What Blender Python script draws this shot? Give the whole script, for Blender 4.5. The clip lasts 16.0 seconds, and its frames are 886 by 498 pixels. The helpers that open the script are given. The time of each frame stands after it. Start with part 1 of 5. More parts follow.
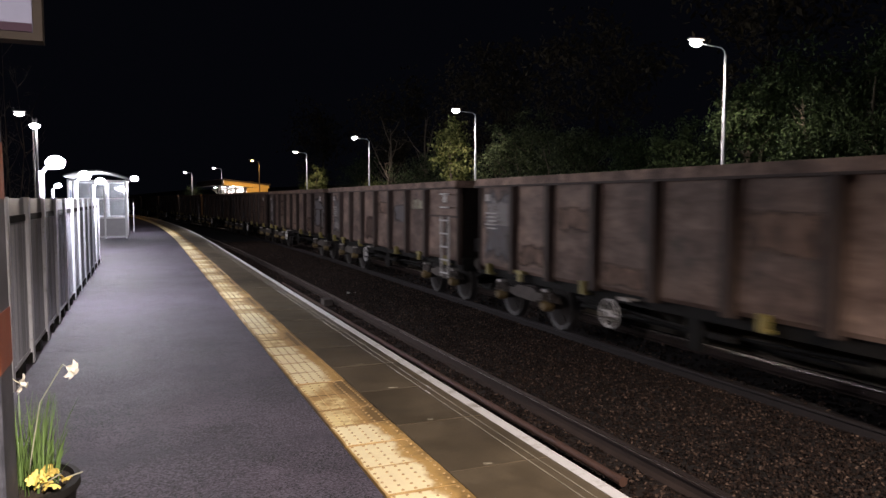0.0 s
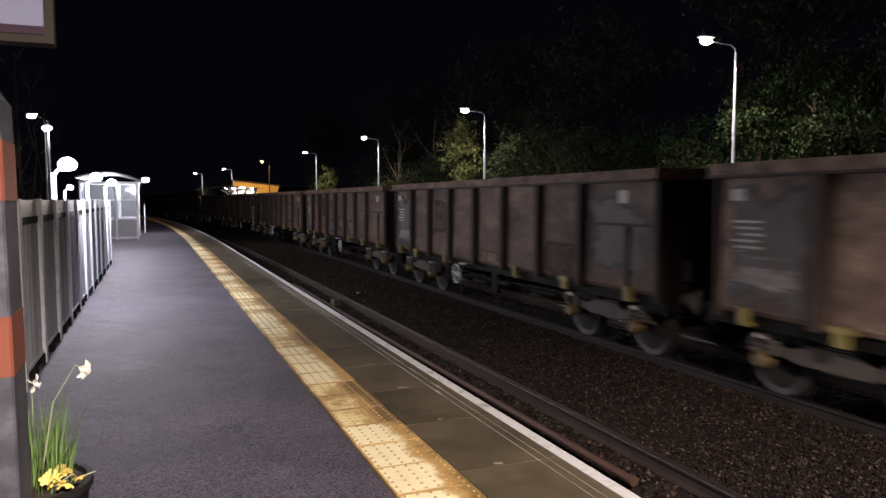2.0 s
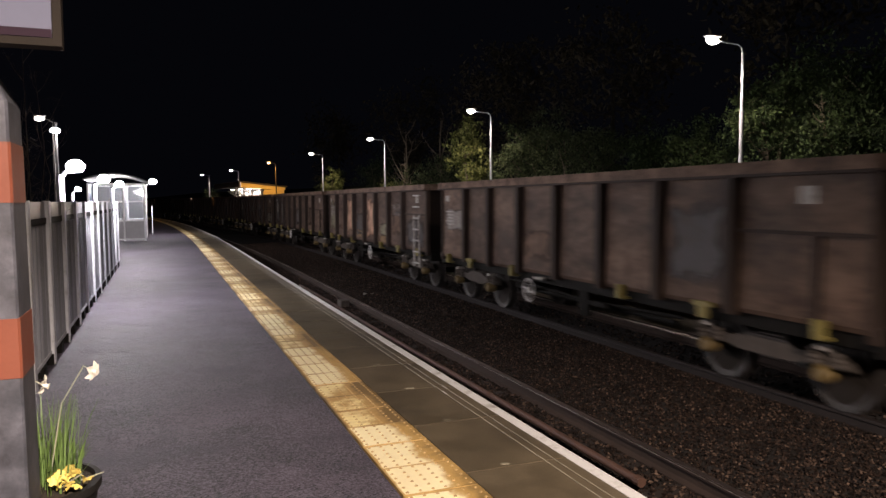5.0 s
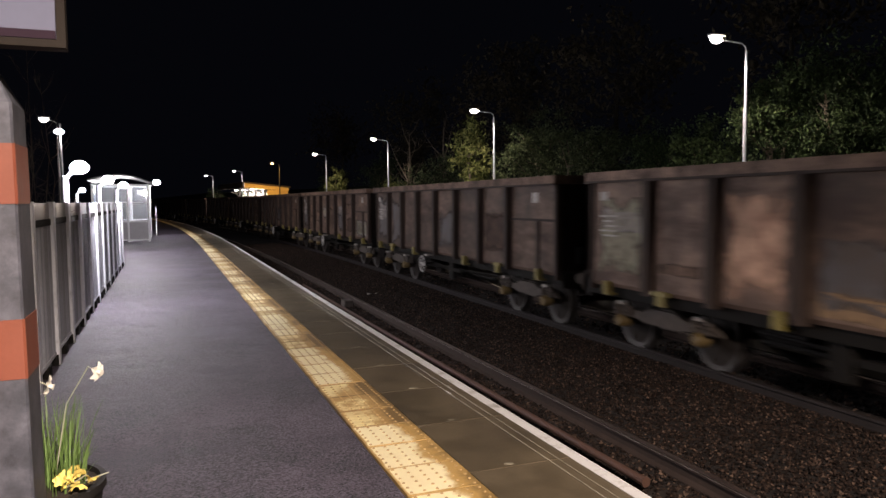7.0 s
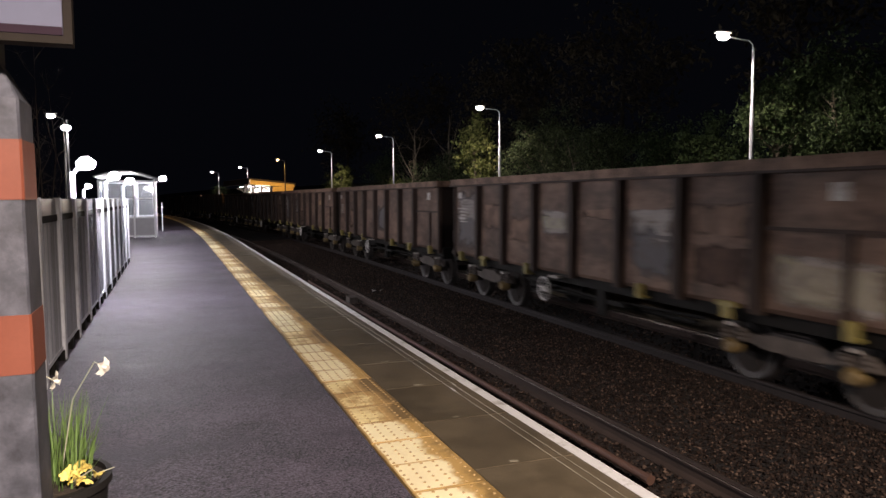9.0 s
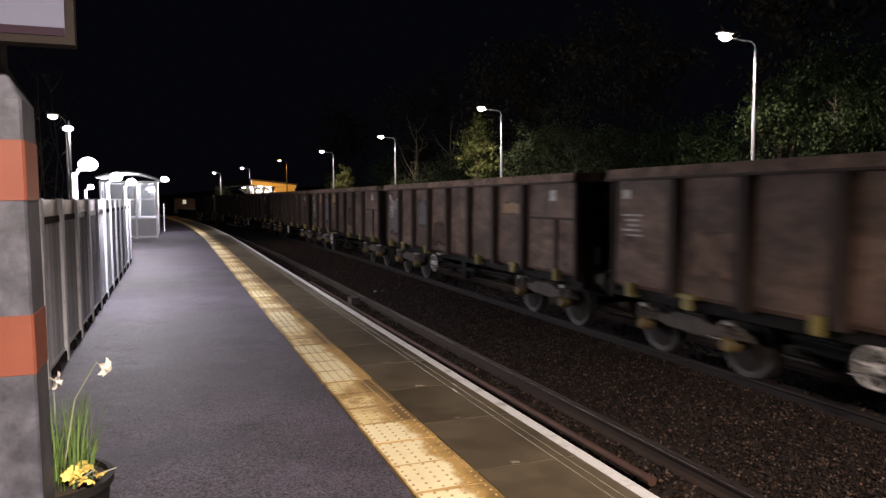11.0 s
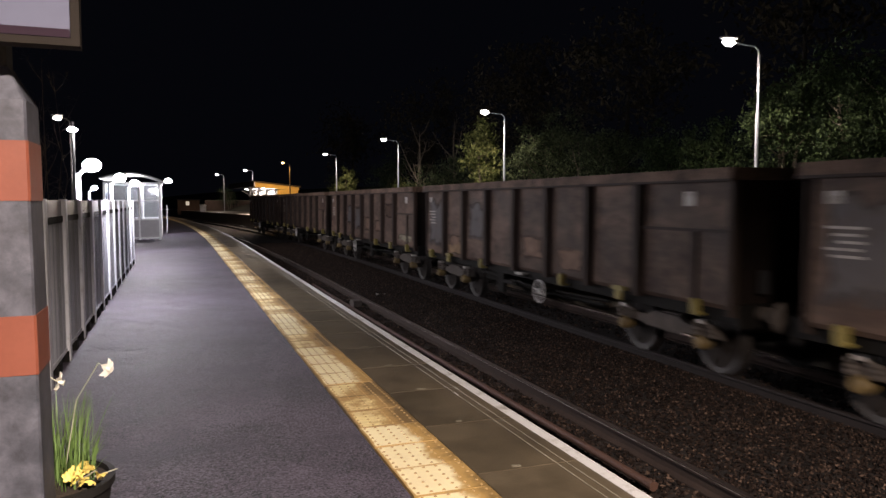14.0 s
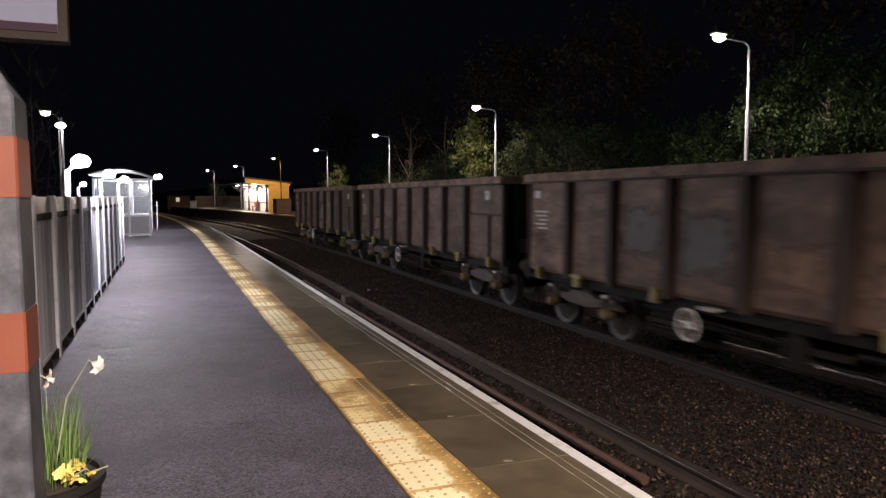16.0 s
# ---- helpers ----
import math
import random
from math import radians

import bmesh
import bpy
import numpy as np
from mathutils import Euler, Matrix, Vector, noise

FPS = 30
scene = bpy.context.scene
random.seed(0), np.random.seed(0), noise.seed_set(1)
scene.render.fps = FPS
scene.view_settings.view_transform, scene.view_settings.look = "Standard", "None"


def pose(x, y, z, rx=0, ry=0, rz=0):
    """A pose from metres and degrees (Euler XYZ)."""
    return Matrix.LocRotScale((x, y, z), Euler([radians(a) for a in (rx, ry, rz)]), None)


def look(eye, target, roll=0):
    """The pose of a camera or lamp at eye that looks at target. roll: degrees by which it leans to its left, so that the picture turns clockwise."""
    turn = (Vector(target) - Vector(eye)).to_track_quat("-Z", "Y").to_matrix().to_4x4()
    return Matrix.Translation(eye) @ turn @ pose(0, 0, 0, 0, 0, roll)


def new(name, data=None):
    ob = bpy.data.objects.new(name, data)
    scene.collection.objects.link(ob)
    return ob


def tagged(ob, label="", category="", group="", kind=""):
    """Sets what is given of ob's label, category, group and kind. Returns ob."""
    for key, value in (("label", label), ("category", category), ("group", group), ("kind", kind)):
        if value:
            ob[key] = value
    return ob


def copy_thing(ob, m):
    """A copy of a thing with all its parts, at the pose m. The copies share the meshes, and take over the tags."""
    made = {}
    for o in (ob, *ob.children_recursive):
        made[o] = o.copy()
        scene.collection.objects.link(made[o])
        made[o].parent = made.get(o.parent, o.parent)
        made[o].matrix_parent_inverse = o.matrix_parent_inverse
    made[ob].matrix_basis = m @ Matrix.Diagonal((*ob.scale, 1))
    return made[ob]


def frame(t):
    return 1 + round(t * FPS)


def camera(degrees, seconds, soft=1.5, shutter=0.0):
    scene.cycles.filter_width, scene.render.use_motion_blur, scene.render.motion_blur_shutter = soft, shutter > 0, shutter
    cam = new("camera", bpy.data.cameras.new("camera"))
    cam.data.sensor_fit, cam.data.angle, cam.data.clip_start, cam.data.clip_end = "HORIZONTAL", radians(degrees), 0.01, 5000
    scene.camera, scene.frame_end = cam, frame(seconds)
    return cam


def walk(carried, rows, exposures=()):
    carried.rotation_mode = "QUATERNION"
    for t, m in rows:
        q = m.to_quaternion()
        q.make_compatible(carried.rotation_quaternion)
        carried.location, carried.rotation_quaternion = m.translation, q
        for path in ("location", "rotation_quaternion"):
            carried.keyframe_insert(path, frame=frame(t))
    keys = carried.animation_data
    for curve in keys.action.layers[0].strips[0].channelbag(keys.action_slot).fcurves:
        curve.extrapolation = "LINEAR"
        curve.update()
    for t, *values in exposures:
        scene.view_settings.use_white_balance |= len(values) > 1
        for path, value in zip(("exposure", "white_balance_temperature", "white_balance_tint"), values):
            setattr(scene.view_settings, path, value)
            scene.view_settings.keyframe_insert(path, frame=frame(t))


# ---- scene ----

# ---- camera: hand-held on the platform, turning slowly ----
cam = camera(63.0, 16.0, soft=1.45, shutter=0.6)
EYE = Vector((0.0, 0.0, 1.52))
PATH = [
    (0, -22.502, -3.913, 0.014), (0.5, -22.267, -3.820, -0.125), (1, -22.040, -3.767, -0.200), (1.5, -21.820, -3.718, -0.221),
    (2, -21.744, -3.926, -0.243), (2.5, -21.616, -3.975, -0.268), (3, -21.536, -3.947, -0.233), (3.5, -21.499, -3.818, -0.300),
    (4, -21.387, -3.802, -0.289), (6.5, -21.046, -3.947, -0.569), (7, -20.956, -3.866, -0.576), (7.5, -20.701, -3.959, -0.496),
    (8, -20.678, -4.020, -0.412), (8.5, -20.663, -3.959, -0.479), (9, -20.549, -4.101, -0.417), (11.5, -20.364, -3.969, -0.358),
    (12, -20.310, -3.806, -0.230), (12.5, -20.260, -3.800, -0.190), (13, -20.203, -3.783, -0.091), (13.5, -20.204, -3.778, -0.072),
    (14, -20.224, -3.785, -0.032), (14.5, -20.275, -3.738, -0.109), (15, -20.436, -3.713, -0.099), (15.5, -20.636, -3.866, -0.118),
    (16, -20.899, -4.127, -0.136),
]


def aim(yaw, pitch, roll):
    a, b = radians(yaw), radians(pitch)
    ahead = Vector((-math.sin(a) * math.cos(b), math.cos(a) * math.cos(b), math.sin(b)))
    return look(EYE, EYE + ahead * 10, roll)


walk(cam, [(t, aim(*turn)) for t, *turn in PATH],
     [(0, 0.04, 6250, 15), (4.2, 0.04, 6300, 15), (6.2, 0.04, 7500, 15), (6.6, 0.04, 7450, 15), (7.0, 0.04, 6600, 15), (7.4, 0.04, 6500, 15), (16, 0.04, 6500, 15)])

# ---- world: a night sky, almost black ----
world = bpy.data.worlds.new("night")
scene.world = world
world.use_nodes = True
sky = world.node_tree.nodes["Background"]
sky.inputs["Color"].default_value = (0.55, 0.62, 1.0, 1)
sky.inputs["Strength"].default_value = 0.0024

WHITE, COOL, SODIUM = (1.0, 0.84, 0.705), (0.97, 0.94, 0.98), (1.0, 0.55, 0.16)


def bulb(parent, place, watts, color=WHITE, radius=0.1, cone=0):
    """A lamp's light: all round, or downwards within a cone."""
    data = bpy.data.lights.new("bulb", "SPOT" if cone else "POINT")
    if cone:
        data.spot_size, data.spot_blend = radians(cone), 0.35
    data.energy, data.color, data.shadow_soft_size = watts, color, radius
    ob = new("bulb", data)
    ob.parent, ob.location = parent, place
    return ob


# ---- line of the railway: straight, then a wide curve to the left ----
RADIUS, BEND, EDGE = 480.0, 25.0, 2.26
CX = EDGE - RADIUS
RAIL = -0.93


def along(s, xb):
    """The place at s metres along the line, at offset xb from the eye, and the heading there."""
    if s <= BEND:
        return xb, s, 0.0
    a = (s - BEND) / (8.0 - CX)
    return CX + (xb - CX) * math.cos(a), BEND + (xb - CX) * math.sin(a), a


def spot(s, xb, z=0.0, turn=0.0):
    x, y, a = along(s, xb)
    return pose(x, y, z, 0, 0, math.degrees(a) + turn)


# ---- materials ----
def material(name, color, rough=0.7, metal=0.0, vary=0.25, scale=6.0, fine=80.0, bump=0.2, dirt=None, dirt_amount=0.4,
             random_amount=0.0, stretch=(1, 1, 1), rough_vary=0.15, depth=0.01, specular=0.5, dirt_scale=1.3, grain=0.6, contrast=1.6):
    m = bpy.data.materials.new(name)
    m.use_nodes = True
    n, l = m.node_tree.nodes, m.node_tree.links
    b = n["Principled BSDF"]
    b.inputs["Metallic"].default_value = metal
    b.inputs["Specular IOR Level"].default_value = specular
    tc = n.new("ShaderNodeTexCoord")
    mp = n.new("ShaderNodeMapping")
    mp.inputs["Scale"].default_value = stretch
    l.new(tc.outputs["Object"], mp.inputs["Vector"])
    info = n.new("ShaderNodeObjectInfo")
    shift = n.new("ShaderNodeVectorMath")
    shift.operation = "MULTIPLY_ADD"
    l.new(info.outputs["Random"], shift.inputs[0])
    shift.inputs[1].default_value = (37, 53, 71)
    l.new(mp.outputs["Vector"], shift.inputs[2])
    big, small = n.new("ShaderNodeTexNoise"), n.new("ShaderNodeTexNoise")
    for node, sc in ((big, scale), (small, fine)):
        node.inputs["Scale"].default_value = sc
        node.inputs["Detail"].default_value = 6
        node.inputs["Roughness"].default_value = 0.62
        l.new(shift.outputs[0], node.inputs["Vector"])
    mix = n.new("ShaderNodeMix")
    mix.data_type = "RGBA"
    lo, hi = [max(c * (1 - vary), 0) for c in color], [min(c * (1 + vary), 1) for c in color]
    mix.inputs["A"].default_value, mix.inputs["B"].default_value = (*lo, 1), (*hi, 1)
    add = n.new("ShaderNodeMath")
    add.operation = "MULTIPLY_ADD"
    l.new(small.outputs["Fac"], add.inputs[0])
    add.inputs[1].default_value = grain
    half = n.new("ShaderNodeMath")
    half.operation = "MULTIPLY_ADD"
    l.new(big.outputs["Fac"], half.inputs[0])
    half.inputs[1].default_value, half.inputs[2].default_value = contrast, 0.5 - (contrast + grain) / 2
    l.new(half.outputs[0], add.inputs[2])
    l.new(add.outputs[0], mix.inputs["Factor"])
    out = mix.outputs["Result"]
    if dirt:
        stain = n.new("ShaderNodeTexNoise")
        stain.inputs["Scale"].default_value, stain.inputs["Detail"].default_value = dirt_scale, 8
        stain.inputs["Roughness"].default_value = 0.7
        l.new(shift.outputs[0], stain.inputs["Vector"])
        ramp = n.new("ShaderNodeValToRGB")
        ramp.color_ramp.elements[0].position = 0.62 - 0.35 * dirt_amount
        ramp.color_ramp.elements[1].position = 0.80 - 0.30 * dirt_amount
        l.new(stain.outputs["Fac"], ramp.inputs["Fac"])
        mix2 = n.new("ShaderNodeMix")
        mix2.data_type = "RGBA"
        l.new(ramp.outputs["Color"], mix2.inputs["Factor"])
        l.new(out, mix2.inputs["A"])
        mix2.inputs["B"].default_value = (*dirt, 1)
        out = mix2.outputs["Result"]
    if random_amount:
        hsv = n.new("ShaderNodeHueSaturation")
        val = n.new("ShaderNodeMath")
        val.operation = "MULTIPLY_ADD"
        l.new(info.outputs["Random"], val.inputs[0])
        val.inputs[1].default_value, val.inputs[2].default_value = 2 * random_amount, 1 - random_amount
        l.new(val.outputs[0], hsv.inputs["Value"])
        l.new(out, hsv.inputs["Color"])
        out = hsv.outputs["Color"]
    l.new(out, b.inputs["Base Color"])
    r = n.new("ShaderNodeMath")
    r.operation = "MULTIPLY_ADD"
    l.new(big.outputs["Fac"], r.inputs[0])
    r.inputs[1].default_value, r.inputs[2].default_value = 2 * rough_vary, rough - rough_vary
    l.new(r.outputs[0], b.inputs["Roughness"])
    if bump:
        bp = n.new("ShaderNodeBump")
        bp.inputs["Strength"].default_value, bp.inputs["Distance"].default_value = bump, depth
        l.new(small.outputs["Fac"], bp.inputs["Height"])
        l.new(bp.outputs["Normal"], b.inputs["Normal"])
    return m


def glowing(name, color, strength):
    m = bpy.data.materials.new(name)
    m.use_nodes = True
    b = m.node_tree.nodes["Principled BSDF"]
    b.inputs["Base Color"].default_value = (0.8, 0.8, 0.8, 1)
    b.inputs["Emission Color"].default_value = (*color, 1)
    b.inputs["Emission Strength"].default_value = strength
    return m


def glass(name, rough=0.03):
    m = bpy.data.materials.new(name)
    m.use_nodes = True
    n, l = m.node_tree.nodes, m.node_tree.links
    n.remove(n["Principled BSDF"])
    clear, shine, mix = n.new("ShaderNodeBsdfTransparent"), n.new("ShaderNodeBsdfGlossy"), n.new("ShaderNodeMixShader")
    clear.inputs["Color"].default_value = (0.86, 0.89, 0.9, 1)
    shine.inputs["Roughness"].default_value = rough
    fr = n.new("ShaderNodeFresnel")
    fr.inputs["IOR"].default_value = 1.45
    l.new(fr.outputs[0], mix.inputs[0])
    l.new(clear.outputs[0], mix.inputs[1])
    l.new(shine.outputs[0], mix.inputs[2])
    l.new(mix.outputs[0], n["Material Output"].inputs["Surface"])
    return m


ASPHALT = material("asphalt", (0.072, 0.061, 0.083), 0.72, specular=0.38, vary=0.95, scale=1.3, fine=78, bump=1.0, depth=0.014, grain=4.0, dirt=(0.045, 0.038, 0.056), dirt_amount=0.30, dirt_scale=0.9)
EARTH = material("dark_earth", (0.035, 0.032, 0.02), 0.95, vary=0.5, scale=0.8, fine=12, bump=0.6, depth=0.05)
CONCRETE = material("coping_concrete", (0.116, 0.092, 0.059), 0.39, specular=0.6, vary=0.4, scale=2.2, fine=70, bump=0.3, depth=0.004, dirt=(0.062, 0.049, 0.031), dirt_amount=0.5, random_amount=0.14)
LINE_WHITE = material("white_line_paint", (0.69, 0.69, 0.69), 0.6, vary=0.12, scale=5, fine=60, dirt=(0.28, 0.26, 0.22), dirt_amount=0.3, dirt_scale=5)
GROOVE = material("worn_thin_line", (0.36, 0.33, 0.25), 0.5, vary=0.3, scale=3, fine=40, dirt=(0.1, 0.09, 0.06), dirt_amount=0.45, dirt_scale=2.5)
TACTILE = material("buff_tactile_tile", (0.97, 0.83, 0.53), 0.5, vary=0.12, scale=3, fine=60, random_amount=0.05, bump=0.15)
TACTILE_WORN = material("soiled_tactile_tile", (0.92, 0.71, 0.36), 0.6, vary=0.25, scale=4, fine=60, dirt=(0.95, 0.78, 0.45), dirt_amount=0.25, dirt_scale=2.4, random_amount=0.12, bump=0.15)


def soil_edges(m, soil, clean):
    """Brown soil along a tile's sides and joints, and stains that run across several tiles; a lower clean lets more of it in."""
    n, l = m.node_tree.nodes, m.node_tree.links
    b = n["Principled BSDF"]
    base = b.inputs["Base Color"].links[0].from_socket
    tc, sep, geo = n.new("ShaderNodeTexCoord"), n.new("ShaderNodeSeparateXYZ"), n.new("ShaderNodeNewGeometry")
    l.new(tc.outputs["Object"], sep.inputs[0])

    def noise(scale, detail):
        node = n.new("ShaderNodeTexNoise")
        node.inputs["Scale"].default_value, node.inputs["Detail"].default_value, node.inputs["Roughness"].default_value = scale, detail, 0.65
        l.new(geo.outputs["Position"], node.inputs["Vector"])
        return node.outputs["Fac"]

    def span(value, low, high):
        node = n.new("ShaderNodeMapRange")
        node.interpolation_type = "SMOOTHSTEP"
        node.inputs["From Min"].default_value, node.inputs["From Max"].default_value = low, high
        l.new(value, node.inputs["Value"])
        return node.outputs[0]

    def calc(operation, one, two):
        node = n.new("ShaderNodeMath")
        node.operation = operation
        for k, v in enumerate((one, two)):
            if isinstance(v, float):
                node.inputs[k].default_value = v
            else:
                l.new(v, node.inputs[k])
        return node.outputs[0]

    def blend(amount, under, colour):
        node = n.new("ShaderNodeMix")
        node.data_type = "RGBA"
        l.new(amount, node.inputs["Factor"])
        l.new(under, node.inputs["A"])
        node.inputs["B"].default_value = (*colour, 1)
        return node.outputs["Result"]

    outer = span(sep.outputs["X"], 0.20, 0.40)
    inner = span(sep.outputs["X"], 0.034, 0.004)
    seam = calc("MAXIMUM", span(sep.outputs["Y"], 0.366, 0.396), span(sep.outputs["Y"], 0.02, 0.004))
    rim = calc("MAXIMUM", outer, calc("MULTIPLY", calc("MAXIMUM", inner, seam), 0.8))
    stains = calc("MULTIPLY", noise(2.3, 6), 0.75)
    grain = calc("MULTIPLY", noise(16.0, 4), 0.16)
    total = calc("ADD", calc("MULTIPLY", rim, 0.34), calc("ADD", stains, grain))
    ochre = blend(span(total, clean - 0.06, clean + 0.10), base, soil)
    out = blend(span(total, clean + 0.13, clean + 0.32), ochre, tuple(c * 0.42 for c in soil))
    l.new(out, b.inputs["Base Color"])


soil_edges(TACTILE, (0.50, 0.32, 0.11), 0.575)
soil_edges(TACTILE_WORN, (0.44, 0.28, 0.10), 0.44)


def uneven_relief(m, sizes):
    """Adds slow swells to a surface's fine relief."""
    n, l = m.node_tree.nodes, m.node_tree.links
    b = n["Principled BSDF"]
    last = b.inputs["Normal"].links[0].from_socket
    tc = n.new("ShaderNodeTexCoord")
    for size, depth, strength in sizes:
        swell, bp = n.new("ShaderNodeTexNoise"), n.new("ShaderNodeBump")
        swell.inputs["Scale"].default_value, swell.inputs["Detail"].default_value = size, 3
        l.new(tc.outputs["Object"], swell.inputs["Vector"])
        bp.inputs["Strength"].default_value, bp.inputs["Distance"].default_value = strength, depth
        l.new(swell.outputs["Fac"], bp.inputs["Height"])
        l.new(last, bp.inputs["Normal"])
        last = bp.outputs["Normal"]
    l.new(last, b.inputs["Normal"])


uneven_relief(ASPHALT, ((1.6, 0.10, 0.5), (7.0, 0.03, 0.5)))
BRICK = material("platform_wall_brick", (0.10, 0.065, 0.05), 0.9, vary=0.4, scale=3, fine=20, bump=0.5)
BED = material("ballast_bed", (0.014, 0.0095, 0.0075), 0.95, vary=0.7, scale=9, fine=22, bump=1.0, depth=0.06)
RAIL_STEEL = material("polished_rail_steel", (0.52, 0.45, 0.42), 0.38, metal=1.0, vary=0.1, scale=2, fine=50, bump=0.03, stretch=(1, 0.05, 1))
# polished head coloured dark, in place of its reflection of the dark wagons
RAIL_HEAD_SHADED = material("dark_reflection_rail_head", (0.030, 0.024, 0.023), 0.6, metal=0.2, vary=0.25, scale=2, fine=50, bump=0.05, specular=0.25)
# side of the train's near rail, darker than the other rails
RAIL_SIDE_DARK = material("dark_rail_side", (0.022, 0.018, 0.018), 0.8, specular=0.25, vary=0.35, scale=4, fine=50, bump=0.2)
RAIL_RUST = material("rusty_rail_side", (0.042, 0.029, 0.024), 0.85, specular=0.25, vary=0.3, scale=4, fine=50, bump=0.2)
PIPE = material("rusty_red_pipe", (0.085, 0.042, 0.028), 0.7, vary=0.4, scale=5, fine=50, dirt=(0.1, 0.05, 0.035), dirt_amount=0.5)
SLEEPER = material("old_sleeper_timber", (0.022, 0.016, 0.013), 0.9, vary=0.4, scale=5, fine=40)


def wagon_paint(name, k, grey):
    """The steel of one batch of wagons: top and shell, panels, shaded ribs, lit top rail; k is how light its weathered
    paint is, grey how far the red has faded.
    """
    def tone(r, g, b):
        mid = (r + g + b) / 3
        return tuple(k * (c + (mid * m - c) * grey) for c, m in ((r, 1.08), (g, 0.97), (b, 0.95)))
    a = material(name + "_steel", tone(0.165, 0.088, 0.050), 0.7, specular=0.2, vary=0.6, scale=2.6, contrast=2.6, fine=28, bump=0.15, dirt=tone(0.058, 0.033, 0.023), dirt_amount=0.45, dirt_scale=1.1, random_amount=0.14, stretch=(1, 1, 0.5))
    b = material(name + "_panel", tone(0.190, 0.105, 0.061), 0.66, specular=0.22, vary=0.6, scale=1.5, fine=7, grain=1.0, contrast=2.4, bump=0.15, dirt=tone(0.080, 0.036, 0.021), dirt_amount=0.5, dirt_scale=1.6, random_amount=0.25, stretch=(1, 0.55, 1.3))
    # rib tone lowered to carry the shade on their turned-away faces
    c = material(name + "_shaded_rib", tone(0.060, 0.035, 0.025), 0.7, specular=0.18, vary=0.35, scale=2.5, fine=40, bump=0.12, random_amount=0.12)
    # rust tan raised in tone for the lamplight caught along the top
    d = material(name + "_lit_top_rail", tone(0.235, 0.130, 0.075), 0.75, specular=0.2, vary=0.6, scale=3.0, fine=22, grain=1.6, contrast=2.6, bump=0.2, dirt=tone(0.075, 0.040, 0.026), dirt_amount=0.4, dirt_scale=2.2, random_amount=0.12)
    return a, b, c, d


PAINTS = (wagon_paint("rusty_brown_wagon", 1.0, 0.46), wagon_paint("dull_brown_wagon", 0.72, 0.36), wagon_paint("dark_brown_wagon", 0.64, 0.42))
PANEL_PINK = material("faded_pink_patch_paint", (0.56, 0.345, 0.24), 0.65, vary=0.45, scale=2.4, fine=24, dirt=(0.32, 0.17, 0.12), dirt_amount=0.4, dirt_scale=2.6, contrast=2.4, specular=0.18)
PANEL_DUST = material("pale_brown_dust_film", (0.165, 0.105, 0.076), 0.7, vary=0.45, scale=3.2, fine=24, dirt=(0.07, 0.043, 0.032), dirt_amount=0.5, dirt_scale=3, contrast=2.4, specular=0.18)
PANEL_OCHRE = material("dull_ochre_patch_paint", (0.31, 0.20, 0.11), 0.65, vary=0.5, scale=4, fine=24, dirt=(0.12, 0.08, 0.055), dirt_amount=0.55, dirt_scale=4, contrast=2.6, specular=0.18)
PANEL_CHALK = material("chalky_white_smear", (0.34, 0.31, 0.29), 0.65, vary=0.5, scale=5, fine=24, dirt=(0.13, 0.10, 0.085), dirt_amount=0.6, dirt_scale=5, contrast=2.6, specular=0.18, stretch=(1, 0.5, 1.4))
PANEL_BUFF = material("pale_buff_patch_paint", (0.36, 0.34, 0.24), 0.65, vary=0.5, scale=4.5, fine=24, dirt=(0.10, 0.072, 0.055), dirt_amount=0.62, dirt_scale=4.5, contrast=2.6, specular=0.18)
PANEL_RUST = material("dark_rust_bloom", (0.072, 0.043, 0.032), 0.75, vary=0.5, scale=3.5, fine=24, dirt=(0.035, 0.02, 0.015), dirt_amount=0.5, dirt_scale=3, specular=0.18)
PANEL_GREY = material("faded_grey_patch_paint", (0.098, 0.090, 0.092), 0.65, vary=0.25, scale=2.0, fine=24, dirt=(0.09, 0.07, 0.06), dirt_amount=0.45, dirt_scale=1.8, specular=0.18)
WAGON_RIB = material("dark_wagon_shaded_rib", (0.078, 0.056, 0.045), 0.65, vary=0.3, scale=2.5, fine=40, bump=0.12, random_amount=0.15)


def worn_coat(m):
    """Lets an old coat of paint end in a ragged, flaked edge."""
    n, l = m.node_tree.nodes, m.node_tree.links
    tc, sep, flake = n.new("ShaderNodeTexCoord"), n.new("ShaderNodeSeparateXYZ"), n.new("ShaderNodeTexNoise")
    flake.inputs["Scale"].default_value, flake.inputs["Detail"].default_value = 2.6, 7
    l.new(tc.outputs["Object"], flake.inputs["Vector"])
    l.new(tc.outputs["Generated"], sep.inputs[0])

    def calc(operation, a, b):
        node = n.new("ShaderNodeMath")
        node.operation = operation
        for k, v in enumerate((a, b)):
            if isinstance(v, float):
                node.inputs[k].default_value = v
            else:
                l.new(v, node.inputs[k])
        return node.outputs[0]
    inward = [calc("SUBTRACT", 0.5, calc("ABSOLUTE", calc("SUBTRACT", sep.outputs[c], 0.5), 0.0)) for c in ("Y", "Z")]
    near = calc("MINIMUM", calc("MULTIPLY", calc("MINIMUM", *inward), 1.5), 0.42)
    rim = n.new("ShaderNodeMapRange")
    rim.inputs["From Min"].default_value, rim.inputs["From Max"].default_value = 0.50, 0.80
    l.new(calc("ADD", near, flake.outputs["Fac"]), rim.inputs["Value"])
    l.new(rim.outputs[0], n["Principled BSDF"].inputs["Alpha"])


